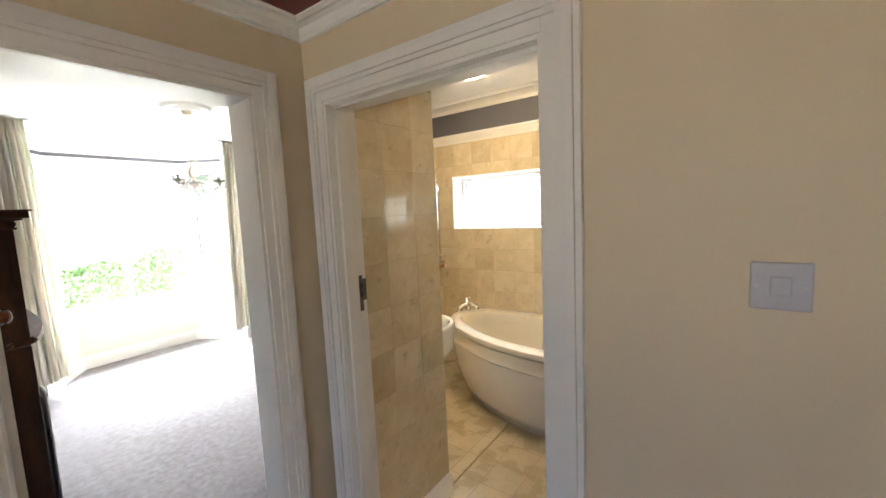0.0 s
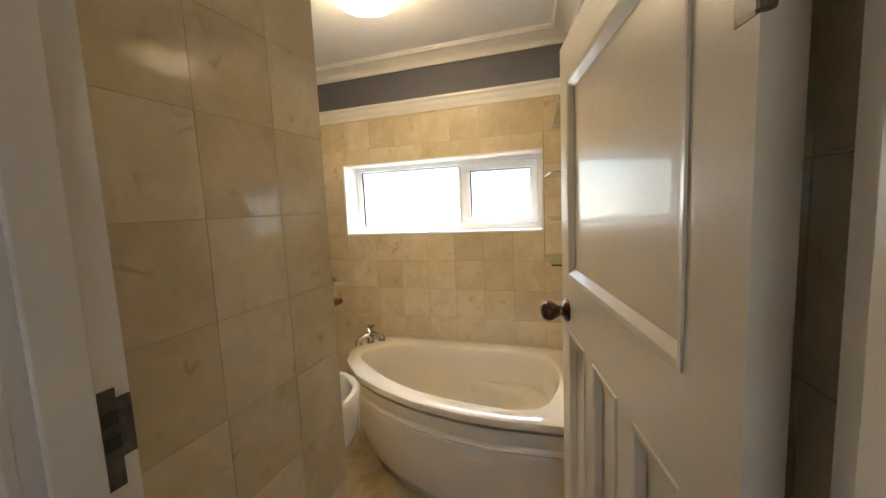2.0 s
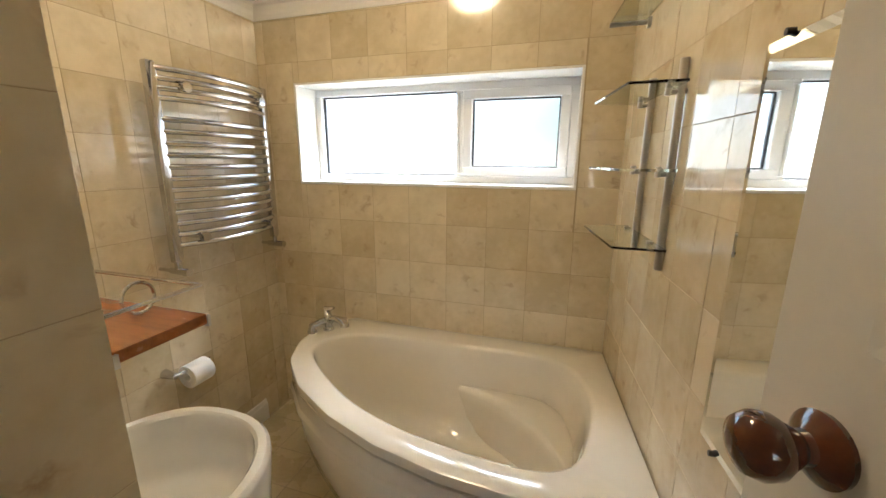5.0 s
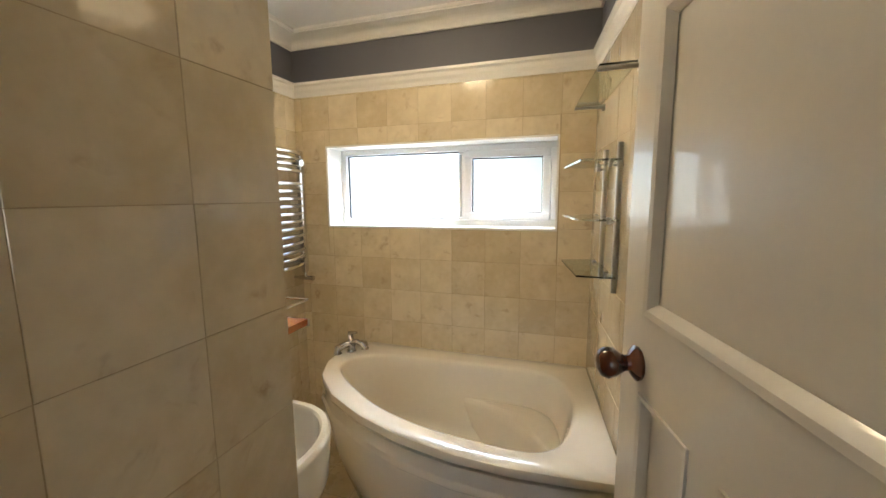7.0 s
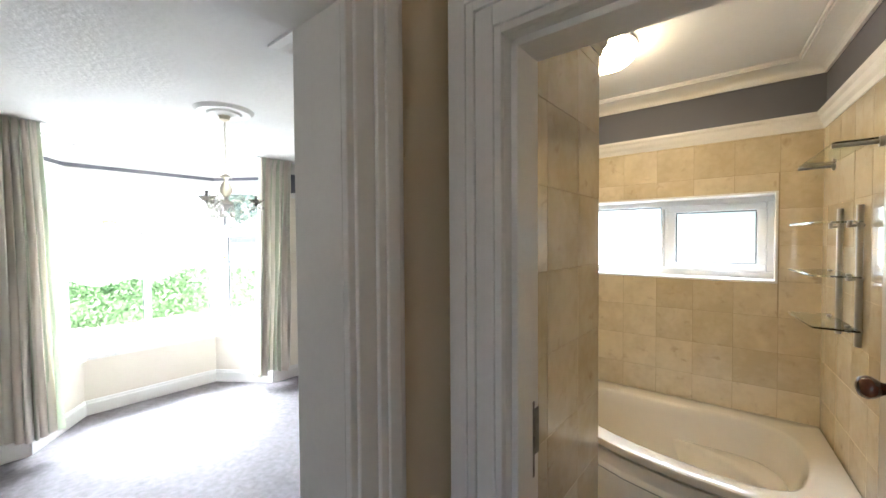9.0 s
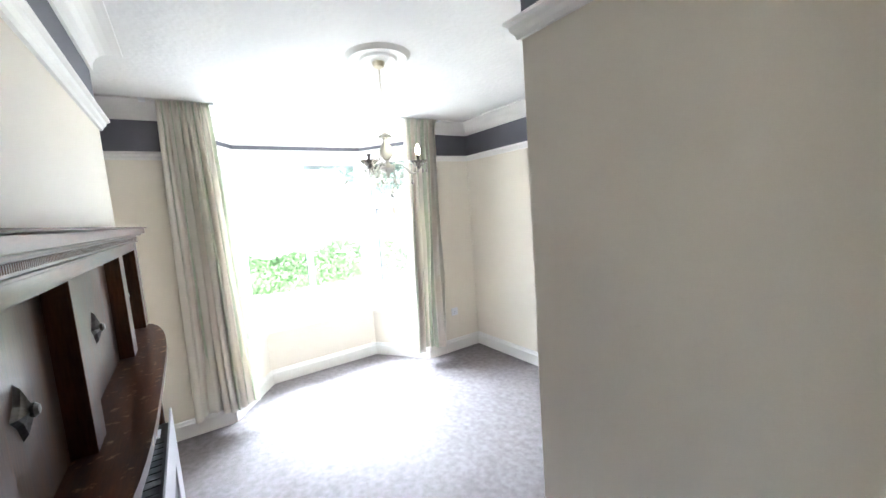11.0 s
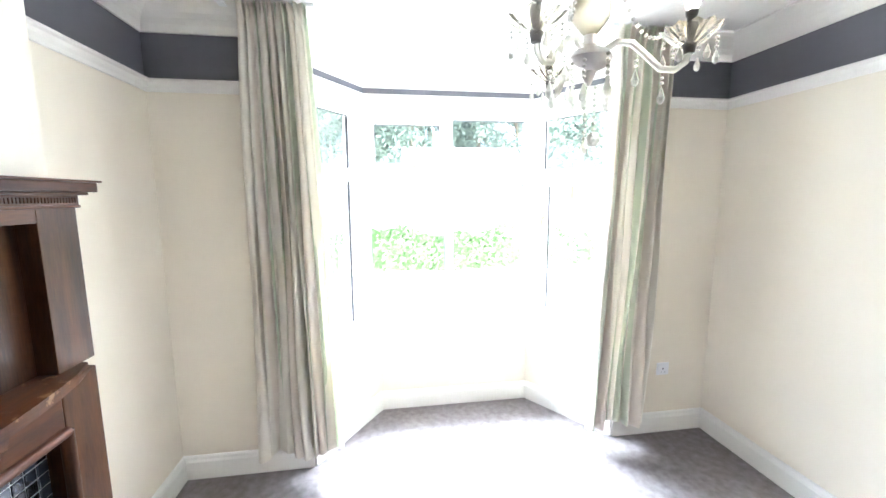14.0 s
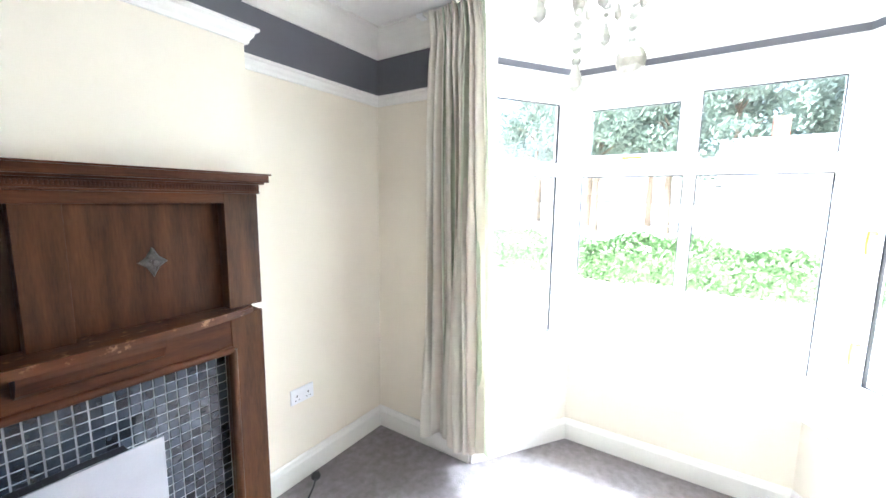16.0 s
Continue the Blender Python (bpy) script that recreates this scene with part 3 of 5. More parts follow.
def slab(place, s0, s1, t0, t1, z0, z1):
    bm = bmesh.new()
    v = [bm.verts.new(place(s, t, z)) for s in (s0, s1) for t in (t0, t1) for z in (z0, z1)]
    for q in ((0, 1, 3, 2), (4, 6, 7, 5), (0, 4, 5, 1), (2, 3, 7, 6), (0, 2, 6, 4), (1, 5, 7, 3)):
        bm.faces.new([v[i] for i in q])
    return bm


def glazed(win, place, s0, s1, z0, z1, glass, sash=0.0, t=0.0):
    """One light: a pane with its dark gasket, and a sash round it where it opens."""
    if sash:
        bm = bmesh.new()
        pane_frame(bm, place, s0, s1, z0, z1, sash, t - 0.035, t + 0.03)
        part("sash", bm, M_UPVC, win)
        s0, s1, z0, z1 = s0 + sash, s1 - sash, z0 + sash, z1 - sash
    bm = bmesh.new()
    pane_frame(bm, place, s0, s1, z0, z1, 0.007, t - 0.014, t + 0.014)
    part("gasket", bm, M_GASKET, win)
    p = part("pane", slab(place, s0 + 0.004, s1 - 0.004, t - 0.003, t + 0.003, z0 + 0.004, z1 - 0.004), glass, win)
    p.visible_shadow = False


def handle(win, place, s, z, material, down=False, t=-0.035):
    bm = bmesh.new()
    tube(bm, [place(s, t, z), place(s, t - 0.03, z)], 0.012, 10)
    if down:
        tube(bm, [place(s, t - 0.03, z + 0.01), place(s, t - 0.036, z - 0.05), place(s, t - 0.03, z - 0.1)], 0.009, 8)
    else:
        tube(bm, [place(s - 0.01, t - 0.03, z), place(s + 0.05, t - 0.036, z + 0.004), place(s + 0.1, t - 0.03, z)], 0.009, 8)
    part("handle", bm, material, win, soft=True)


# bathroom window: recess tiled white, a fixed light and an opening one
def bw(s, t, z):
    return (s, 3.80 + t, z)


win_b = structure("window_bathroom", boxes((WX0, WX0 + 0.012, 3.594, 3.77, WZ0, WZ1), (WX1 - 0.012, WX1, 3.594, 3.77, WZ0, WZ1), (WX0 + 0.012, WX1 - 0.012, 3.594, 3.77, WZ1 - 0.012, WZ1), (WX0 + 0.012, WX1 - 0.012, 3.588, 3.77, WZ0, WZ0 + 0.014), bevel=0.002), M_WHITE, "white plastic bathroom window with frosted glass")
bm = bmesh.new()
pane_frame(bm, bw, WX0 + 0.01, WX1 - 0.01, WZ0 + 0.012, WZ1 - 0.01, 0.038, -0.035, 0.05)
pane_frame(bm, bw, -0.928, -0.888, WZ0 + 0.048, WZ1 - 0.046, 0.018, -0.036, 0.049)
part("window_frame", bm, M_UPVC, win_b)
glazed(win_b, bw, WX0 + 0.048, -0.928, WZ0 + 0.05, WZ1 - 0.048, M_FROST)
glazed(win_b, bw, -0.888, WX1 - 0.048, WZ0 + 0.05, WZ1 - 0.048, M_FROST, 0.045, -0.01)
handle(win_b, bw, -0.66, WZ0 + 0.085, M_UPVC, t=-0.05)


def along(a, b):
    """Place on the line from a to b: (along, inwards negative, z)."""
    d = (Vector(b) - Vector(a)).normalized()
    n = Vector((-d.y, d.x))
    return lambda s, t, z: (a[0] + d.x * s + n.x * t, a[1] + d.y * s + n.y * t, z)


ZB, ZT, Z1, Z2 = 0.575, 2.30, 1.75, 1.84
for k in range(3):
    a, b = Vector(WIN[k + 1]), Vector(WIN[k])
    if k == 0:
        b = a + (b - a) * 0.93
    if k == 2:
        a = b + (a - b) * 0.93
    a, b = (a, b)
    L = (b - a).length
    f0 = along(tuple(a), tuple(b))
    pl = (lambda g: (lambda s, t, z: g(s, t, z)))(f0)
    win = structure(f"window_bay_{k + 1}", slab(pl, 0.0, L, -0.05, 0.06, 0.562, ZB), M_UPVC, "white plastic framed bay window light")
    bm = bmesh.new()
    pane_frame(bm, pl, 0.03, L - 0.03, ZB, ZT, 0.07, -0.035, 0.035)
    v = [(0.1, L - 0.1, Z1, Z2)]
    for s0, s1, z0, z1 in v:
        box_bm = slab(pl, s0, s1, -0.034, 0.034, z0, z1)
        me = bpy.data.meshes.new("tmp")
        box_bm.to_mesh(me)
        bm.from_mesh(me)
        bpy.data.meshes.remove(me)
        box_bm.free()
    part("window_frame", bm, M_UPVC, win)
    cols = ((0.1, L / 2 - 0.03), (L / 2 + 0.03, L - 0.1)) if k == 1 else ((0.1, L - 0.1),)
    if k == 1:
        part("mullion", slab(pl, L / 2 - 0.03, L / 2 + 0.03, -0.035, 0.033, ZB + 0.07, ZT - 0.07), M_UPVC, win)
    for j, (s0, s1) in enumerate(cols):
        glazed(win, pl, s0, s1, Z2, ZT - 0.07, M_GLASS, 0.045 if (k == 1 and j == 0) else 0.0)
        glazed(win, pl, s0, s1, ZB + 0.07, Z1, M_GLASS, 0.045 if k == 0 else 0.0)
        if k == 1 and j == 0:
            handle(win, pl, (s0 + s1) / 2 - 0.03, Z2 + 0.022, M_BRASS)
        if k == 0:
            handle(win, pl, 0.125, 1.45, M_BRASS, down=True)
            handle(win, pl, 0.125, 0.9, M_BRASS, down=True)
    part("corner_post", slab(pl, -0.05, 0.05, -0.05, 0.045, ZB, ZT), M_UPVC, win)


# ---- bathroom things ----
def radial(poly, c, ang):
    """Where the ray from c at an angle leaves a polygon."""
    d, best = Vector((math.cos(ang), math.sin(ang))), 0.1
    for i in range(len(poly)):
        p, q = Vector(poly[i]) - c, Vector(poly[(i + 1) % len(poly)]) - c
        e = q - p
        den = d.x * e.y - d.y * e.x
        if abs(den) > 1e-9:
            r, s = (p.x * e.y - p.y * e.x) / den, (p.x * d.y - p.y * d.x) / den
            if r > 0 and -1e-6 <= s <= 1 + 1e-6:
                best = max(best, r)
    return c + d * best


def rounded(poly, per=8):
    """A closed smooth line through the corners (Catmull-Rom)."""
    n, out = len(poly), []
    for i in range(n):
        p0, p1, p2, p3 = (Vector(poly[(i + k) % n]) for k in (-1, 0, 1, 2))
        for k in range(per):
            t = k / per
            out.append(tuple(0.5 * (2 * p1 + (p2 - p0) * t + (2 * p0 - 5 * p1 + 4 * p2 - p3) * t * t + (3 * p1 - p0 - 3 * p2 + p3) * t ** 3)))
    return out


def loft(bm, rings, close_last=True):
    vs = [[bm.verts.new(p) for p in ring] for ring in rings]
    n = len(vs[0])
    for a, b in zip(vs, vs[1:]):
        for k in range(n):
            bm.faces.new((a[k], a[(k + 1) % n], b[(k + 1) % n], b[k]))
    if close_last:
        bm.faces.new(vs[-1])
    return bm


bathtub = thing("bathtub", "white acrylic offset corner bath with a curved front panel", "bath", (-0.85, 3.1, 0))
XR = right_wall_x(3.58) - 0.008
front = [(right_wall_x(2.67) - 0.01, 2.665), (-0.25, 2.645), (-0.45, 2.635), (-0.66, 2.648), (-0.9, 2.697), (-1.12, 2.78), (-1.34, 2.905), (-1.51, 3.07), (-1.585, 3.24), (-1.595, 3.42), (-1.56, 3.52), (-1.47, 3.588)]
outer = front + [(XR, 3.588)]
inner = rounded([(-1.47, 3.2), (-1.19, 2.95), (-0.9, 2.815), (-0.565, 2.755), (-0.345, 2.765), (-0.245, 2.9), (-0.225, 3.22), (-0.38, 3.43), (-0.88, 3.44), (-1.34, 3.4)])
C = Vector((-0.8, 3.12))
angles = sorted([2 * math.pi * k / 120 for k in range(120)] + [math.atan2(p[1] - C.y, p[0] - C.x) % (2 * math.pi) for p in (outer[0], outer[-1], outer[-2])])


def ring(poly, z, grow=0.0, scale=1.0):
    out = []
    for a in angles:
        p = radial(poly, C, a)
        v = (p - C)
        p = C + v * scale + v.normalized() * grow
        out.append((p.x, p.y, z))
    return out


bm = bmesh.new()
loft(bm, [ring(outer, 0.603, -0.03), ring(outer, 0.601, -0.006), ring(outer, 0.605, 0.0), ring(outer, 0.626, 0.0), ring(outer, 0.636, -0.004), ring(outer, 0.64, -0.014), ring(inner, 0.64, 0.018), ring(inner, 0.636, 0.006), ring(inner, 0.622, -0.004), ring(inner, 0.56, -0.018), ring(inner, 0.42, -0.05), ring(inner, 0.30, -0.085), ring(inner, 0.245, -0.13), ring(inner, 0.225, -0.19), ring(inner, 0.22, 0, 0.35)])
tub_shell = part("tub", bm, M_ACRYL, bathtub, soft=True)
# the armrest ledge moulded into the back of the tub
bm = bmesh.new()
ledge = [(-1.08, 3.44), (-0.86, 3.405), (-0.64, 3.335), (-0.45, 3.215), (-0.32, 3.06), (-0.258, 3.0), (-0.245, 3.18), (-0.29, 3.36), (-0.42, 3.44), (-0.75, 3.455)]
vs = []
for z, g in ((0.215, 1.3), (0.27, 1.21), (0.33, 1.11), (0.385, 1.02), (0.42, 0.93), (0.438, 0.8), (0.444, 0.5)):
    c = Vector((-0.5, 3.36))
    vs.append([(c.x + (x - c.x) * g, c.y + (y - c.y) * g, z) for x, y in rounded(ledge, 5)])
loft(bm, vs)
smooth(part("armrest", bm, M_ACRYL, bathtub), 85)
bm = bmesh.new()
def panel_ring(z, inset):
    pts = offset_line(front, inset)
    return [(x, max(y, 2.6), z) for x, y in pts]


rows = [panel_ring(z, -i) for z, i in ((0.592, 0.018), (0.586, 0.007), (0.53, 0.004), (0.522, 0.002), (0.511, -0.006), (0.5, -0.006), (0.489, 0.004), (0.483, 0.012), (0.47, 0.008), (0.4, 0.013), (0.3, 0.03), (0.2, 0.057), (0.1, 0.092), (0.0, 0.13))]
rows = [[(x, y, z) for x, y, z in r] for r in rows]
vv = [[bm.verts.new(p) for p in r] for r in rows]
for a, b in zip(vv, vv[1:]):
    for k in range(len(a) - 1):
        bm.faces.new((a[k], a[k + 1], b[k + 1], b[k]))
pan = part("front_panel", bm, M_ACRYL, bathtub, soft=True)
md = pan.modifiers.new("thick", "SOLIDIFY")
md.thickness = 0.006
bm = bmesh.new()
tube(bm, [(-0.62, 3.08, 0.222), (-0.62, 3.08, 0.226)], 0.026, 20)
part("plug_hole", bm, M_CHROME, bathtub)

tap = thing("mixer_tap", "chrome lever mixer tap on the bath rim", "tap", (-1.5, 3.38, 0.64))
TX, TY = -1.52, 3.40
u = Vector((0.62, -0.2, 0)).normalized()
w = Vector((0.55, 0.55, 0)).normalized()
bm = bmesh.new()
lathe(bm, [(0.0, 0.64), (0.03, 0.64), (0.03, 0.648), (0.022, 0.655), (0.02, 0.70), (0.024, 0.715), (0.016, 0.73), (0, 0.732)], Matrix.Translation((TX, TY, 0)), 16)
part("body", bm, M_CHROME, tap, soft=True)
bm = bmesh.new()
for s in (-1, 1):
    e = Vector((TX, TY, 0.675)) + w * 0.085 * s
    tube(bm, [(TX, TY, 0.695), tuple(Vector((TX, TY, 0.69)) + w * 0.04 * s), tuple(e), (e.x, e.y, 0.641)], 0.018, 12, radii=[0.02, 0.018, 0.019, 0.026])
part("base_arm", bm, M_CHROME, tap, soft=True)
bm = bmesh.new()
tube(bm, [(TX, TY, 0.69), tuple(Vector((TX, TY, 0.715)) + u * 0.05), tuple(Vector((TX, TY, 0.71)) + u * 0.1), tuple(Vector((TX, TY, 0.69)) + u * 0.125)], 0.015, 12, radii=[0.018, 0.016, 0.014, 0.015])
part("spout", bm, M_CHROME, tap, soft=True)
bm = bmesh.new()
tube(bm, [(TX, TY, 0.725), tuple(Vector((TX, TY, 0.755)) - u * 0.01), tuple(Vector((TX, TY, 0.772)) + u * 0.05)], 0.01, 10, radii=[0.02, 0.016, 0.008])
part("lever", bm, M_CHROME, tap, soft=True)
tap.scale = (1.0, 1.0, 1.0)

# hand basin on the short return wall
basin = thing("wash_basin", "round-fronted white ceramic wall-hung wash basin", "basin", (-1.19, 2.0, 0.66))
BC = Vector((-1.15, 2.2))


def basin_ring(z, g, dip=0.0):
    out = []
    for k in range(48):
        a = 2 * math.pi * k / 48
        x, y = math.cos(a), math.sin(a)
        px = BC.x + (0.235 + g) * (abs(x) ** 0.85) * (1 if x > 0 else -1)
        py = BC.y + (0.24 + g) * y if y > 0 else max(1.995 if g > -0.02 else 2.06, BC.y + (0.34 + g) * y)
        out.append((px, py, z))
    return out


bm = bmesh.new()
loft(bm, [basin_ring(0.68, -0.08), basin_ring(0.684, -0.045), basin_ring(0.70, -0.022), basin_ring(0.74, -0.01), basin_ring(0.872, 0.0), basin_ring(0.882, -0.002), basin_ring(0.889, -0.009), basin_ring(0.889, -0.026), basin_ring(0.882, -0.033), basin_ring(0.83, -0.038), basin_ring(0.76, -0.05), basin_ring(0.732, -0.08), basin_ring(0.722, -0.16)])
bm.faces.new([v for v in bm.verts][:48][::-1])
part("bowl", bm, M_CERAM, basin, soft=True)
bm = bmesh.new()
lathe(bm, [(0.0, 0.7235), (0.012, 0.7235), (0.014, 0.726), (0.026, 0.726), (0.028, 0.723)], Matrix.Translation((-1.13, 2.2, 0)), 20)
part("plug_hole", bm, M_CHROME, basin)
bm = bmesh.new()
tube(bm, [(-1.19, 2.12, 0.685), (-1.19, 2.12, 0.5), (-1.19, 2.06, 0.46), (-1.19, 2.0, 0.46)], 0.02, 10)
part("waste_pipe", bm, M_PLASTIC, basin, soft=True)

shelf_w = thing("wooden_shelf", "orange varnished wooden shelf with a brushed metal front strip", "shelf", (-1.2, 2.0, 1.26))
part("board", boxes((-1.5, -0.905, 1.995, 2.195, 1.262, 1.28), bevel=0.002), M_SHELFW, shelf_w)
part("front_strip", boxes((-1.5, -0.903, 2.195, 2.2, 1.258, 1.277)), M_STEEL, shelf_w, "brushed metal edging")
part("end_strip", boxes((-0.905, -0.9, 1.995, 2.06, 1.258, 1.277)), M_STEEL, shelf_w)
bm = bmesh.new()
tube(bm, [(-1.48, 2.0, 1.335), (-1.48, 2.18, 1.335), (-0.89, 2.18, 1.335), (-0.89, 2.0, 1.335)], 0.003, 8)
part("wire_rail", bm, M_CHROME, shelf_w, soft=True)
for x in (-1.0, -1.38):
    bm = bmesh.new()
    tube(bm, [(x, 2.16 + 0.025 * math.cos(a), 1.308 + 0.025 * math.sin(a)) for a in [2 * math.pi * k / 20 for k in range(21)]], 0.003, 6)
    part("wire_ring", bm, M_CHROME, shelf_w, soft=True)

holder = thing("toilet_roll_holder", "chrome toilet roll holder fixed to the tiled wall", "roll holder", (-1.99, 2.87, 0.6))
bm = bmesh.new()
tube(bm, [(-1.993, 2.85, 0.60), (-1.93, 2.85, 0.60)], 0.016, 14, radii=[0.022, 0.014])
tube(bm, [(-1.93, 2.835, 0.60), (-1.93, 3.02, 0.60)], 0.008, 10)
part("bar", bm, M_CHROME, holder, soft=True)
bm = bmesh.new()
lathe(bm, [(0.02, 0.0), (0.052, 0.0), (0.054, 0.004), (0.054, 0.098), (0.052, 0.102), (0.02, 0.102), (0.02, 0.0)], Matrix.Translation((-1.93, 2.9, 0.565)) @ Matrix.Rotation(radians(-90), 4, "X"), 28)
single("toilet_roll", bm, M_PAPER, "part-used white toilet paper roll on its holder", "toilet roll", soft=True)

# curved chrome towel radiator
rad = thing("towel_radiator", "curved chrome ladder towel radiator on the tiled wall", "towel radiator", (-1.98, 3.2, 1.1))
RA, RB = Vector((-1.885, 2.905, 0)), Vector((-1.905, 3.50, 0))
for p in (RA, RB):
    bm = bmesh.new()
    box(bm, p.x - 0.016, p.x + 0.016, p.y - 0.021, p.y + 0.021, 1.105, 1.885, bevel=0.01)
    part("upright", bm, M_CHROME, rad, soft=True)
levels = [1.862 - 0.036 * k for k in range(4)] + [1.675 - 0.0455 * k for k in range(12)]
for z in levels:
    bm = bmesh.new()
    tube(bm, [(RA.x + (RB.x - RA.x) * t + 0.075 * 4 * t * (1 - t), RA.y + (RB.y - RA.y) * t, z) for t in [k / 14 for k in range(15)]], 0.0115, 12)
    part("rung", bm, M_CHROME, rad, soft=True)
for y, z in ((3.0, 1.80), (3.4, 1.80), (3.0, 1.2), (3.4, 1.2)):
    bm = bmesh.new()
    tube(bm, [(-1.994, y, z), (-1.835, y, z), (-1.828, y, z)], 0.008, 14, radii=[0.009, 0.009, 0.018])
    tube(bm, [(-1.84, y, z), (-1.815, y, z)], 0.02, 16)
    part("wall_bracket", bm, M_CHROME, rad, soft=True)
for p in (RA, RB):
    bm = bmesh.new()
    tube(bm, [(p.x, p.y, 1.106), (p.x, p.y, 1.06)], 0.013, 12)
    tube(bm, [(p.x - 0.045, p.y, 1.065), (p.x + 0.06, p.y, 1.065)], 0.016, 12, radii=[0.013, 0.017])
    tube(bm, [(p.x - 0.02, p.y, 1.065), (-1.994, p.y, 1.065)], 0.008, 10)
    part("valve", bm, M_CHROME, rad, soft=True)

# glass shelf rack and the single glass shelf above it
rack = thing("glass_shelf_rack", "three-tier glass shelf rack on two brushed steel rods", "shelf rack", (-0.1, 3.1, 1.25))
for y in (2.975, 3.235):
    x = right_wall_x(y) - 0.02
    bm = bmesh.new()
    tube(bm, [(x, y, 1.215), (x, y, 1.785)], 0.011, 14)
    part("rod", bm, M_STEEL, rack, soft=True)
    for z in (1.29, 1.50, 1.715):
        bm = bmesh.new()
        tube(bm, [(x + 0.018, y, z - 0.012), (x - 0.035, y, z - 0.012)], 0.007, 10)
        tube(bm, [(x - 0.03, y, z - 0.02), (x - 0.03, y, z + 0.008)], 0.009, 10)
        part("clamp", bm, M_STEEL, rack, soft=True)
for z in (1.29, 1.50, 1.715):
    bm = bmesh.new()
    prism(bm, [(right_wall_x(2.88) - 0.035, 2.88), (right_wall_x(2.88) - 0.17, 2.885), (right_wall_x(3.25) - 0.19, 3.25), (right_wall_x(3.3) - 0.035, 3.3)], z - 0.003, z + 0.004)
    p = part("glass_shelf", bm, M_SHELFG, rack)
    p.visible_shadow = False
up = thing("glass_shelf", "single clear glass wall shelf on steel brackets", "shelf", (-0.1, 3.1, 1.99))
for y in (2.805, 3.395):
    x = right_wall_x(y)
    bm = bmesh.new()
    tube(bm, [(x - 0.004, y, 2.0), (x - 0.14, y, 2.0)], 0.008, 12)
    tube(bm, [(x - 0.004, y, 2.0), (x - 0.018, y, 2.0)], 0.019, 16)
    part("bracket", bm, M_STEEL, up, soft=True)
bm = bmesh.new()
prism(bm, [(right_wall_x(2.8) - 0.02, 2.8), (right_wall_x(2.8) - 0.135, 2.8), (right_wall_x(3.4) - 0.135, 3.4), (right_wall_x(3.4) - 0.02, 3.4)], 2.009, 2.015)
p = part("glass", bm, M_SHELFG, up)
p.visible_shadow = False

mirror = thing("wall_mirror", "frameless wall mirror with slanted edges on cream tiles", "mirror", (0, 2.3, 1.3))
bm = bmesh.new()
ym0, ym1, zm0, zm1 = 1.97, 2.615, 0.95, 1.72
vin = [(y, z) for y, z in ((ym0 + 0.02, zm0 + 0.02), (ym1 - 0.02, zm0 + 0.02), (ym1 - 0.02, zm1 - 0.02), (ym0 + 0.02, zm1 - 0.02))]
vout = [(ym0, zm0), (ym1, zm0), (ym1, zm1), (ym0, zm1)]
A = [bm.verts.new((right_wall_x(y) - 0.016, y, z)) for y, z in vin]
B = [bm.verts.new((right_wall_x(y) - 0.012, y, z)) for y, z in vout]
D = [bm.verts.new((right_wall_x(y) - 0.008, y, z)) for y, z in vout]
bm.faces.new(A)
for k in range(4):
    bm.faces.new((A[k], B[k], B[(k + 1) % 4], A[(k + 1) % 4]))
    bm.faces.new((B[k], D[k], D[(k + 1) % 4], B[(k + 1) % 4]))
bm.faces.new(D[::-1])
part("glass", bm, M_MIRROR, mirror)
for y, z in ((ym1 - 0.06, zm1 + 0.004), (ym0 + 0.06, zm1 + 0.004), (ym1 - 0.06, zm0 - 0.004)):
    bm = bmesh.new()
    tube(bm, [(right_wall_x(y) - 0.007, y, z), (right_wall_x(y) - 0.02, y, z)], 0.006, 10)
    part("clip", bm, M_BLACK, mirror, "small dark mirror clip")

lamp = thing("ceiling_lamp", "round flush ceiling lamp, lit, with a white diffuser", "lamp", (-1.01, 2.71, 2.5971))
bm = bmesh.new()
lathe(bm, [(0.0, 2.5971), (0.15, 2.5971), (0.155, 2.592), (0.155, 2.579), (0.0, 2.579)], Matrix.Translation((-1.01, 2.71, 0)), 40)
part("base", bm, M_PLASTIC, lamp, soft=True)
bm = bmesh.new()
lathe(bm, [(0.149, 2.579), (0.15, 2.547), (0.145, 2.522), (0.13, 2.509), (0.08, 2.503), (0.0, 2.502)], Matrix.Translation((-1.01, 2.71, 0)), 40)
part("diffuser", bm, M_LAMP, lamp, soft=True)


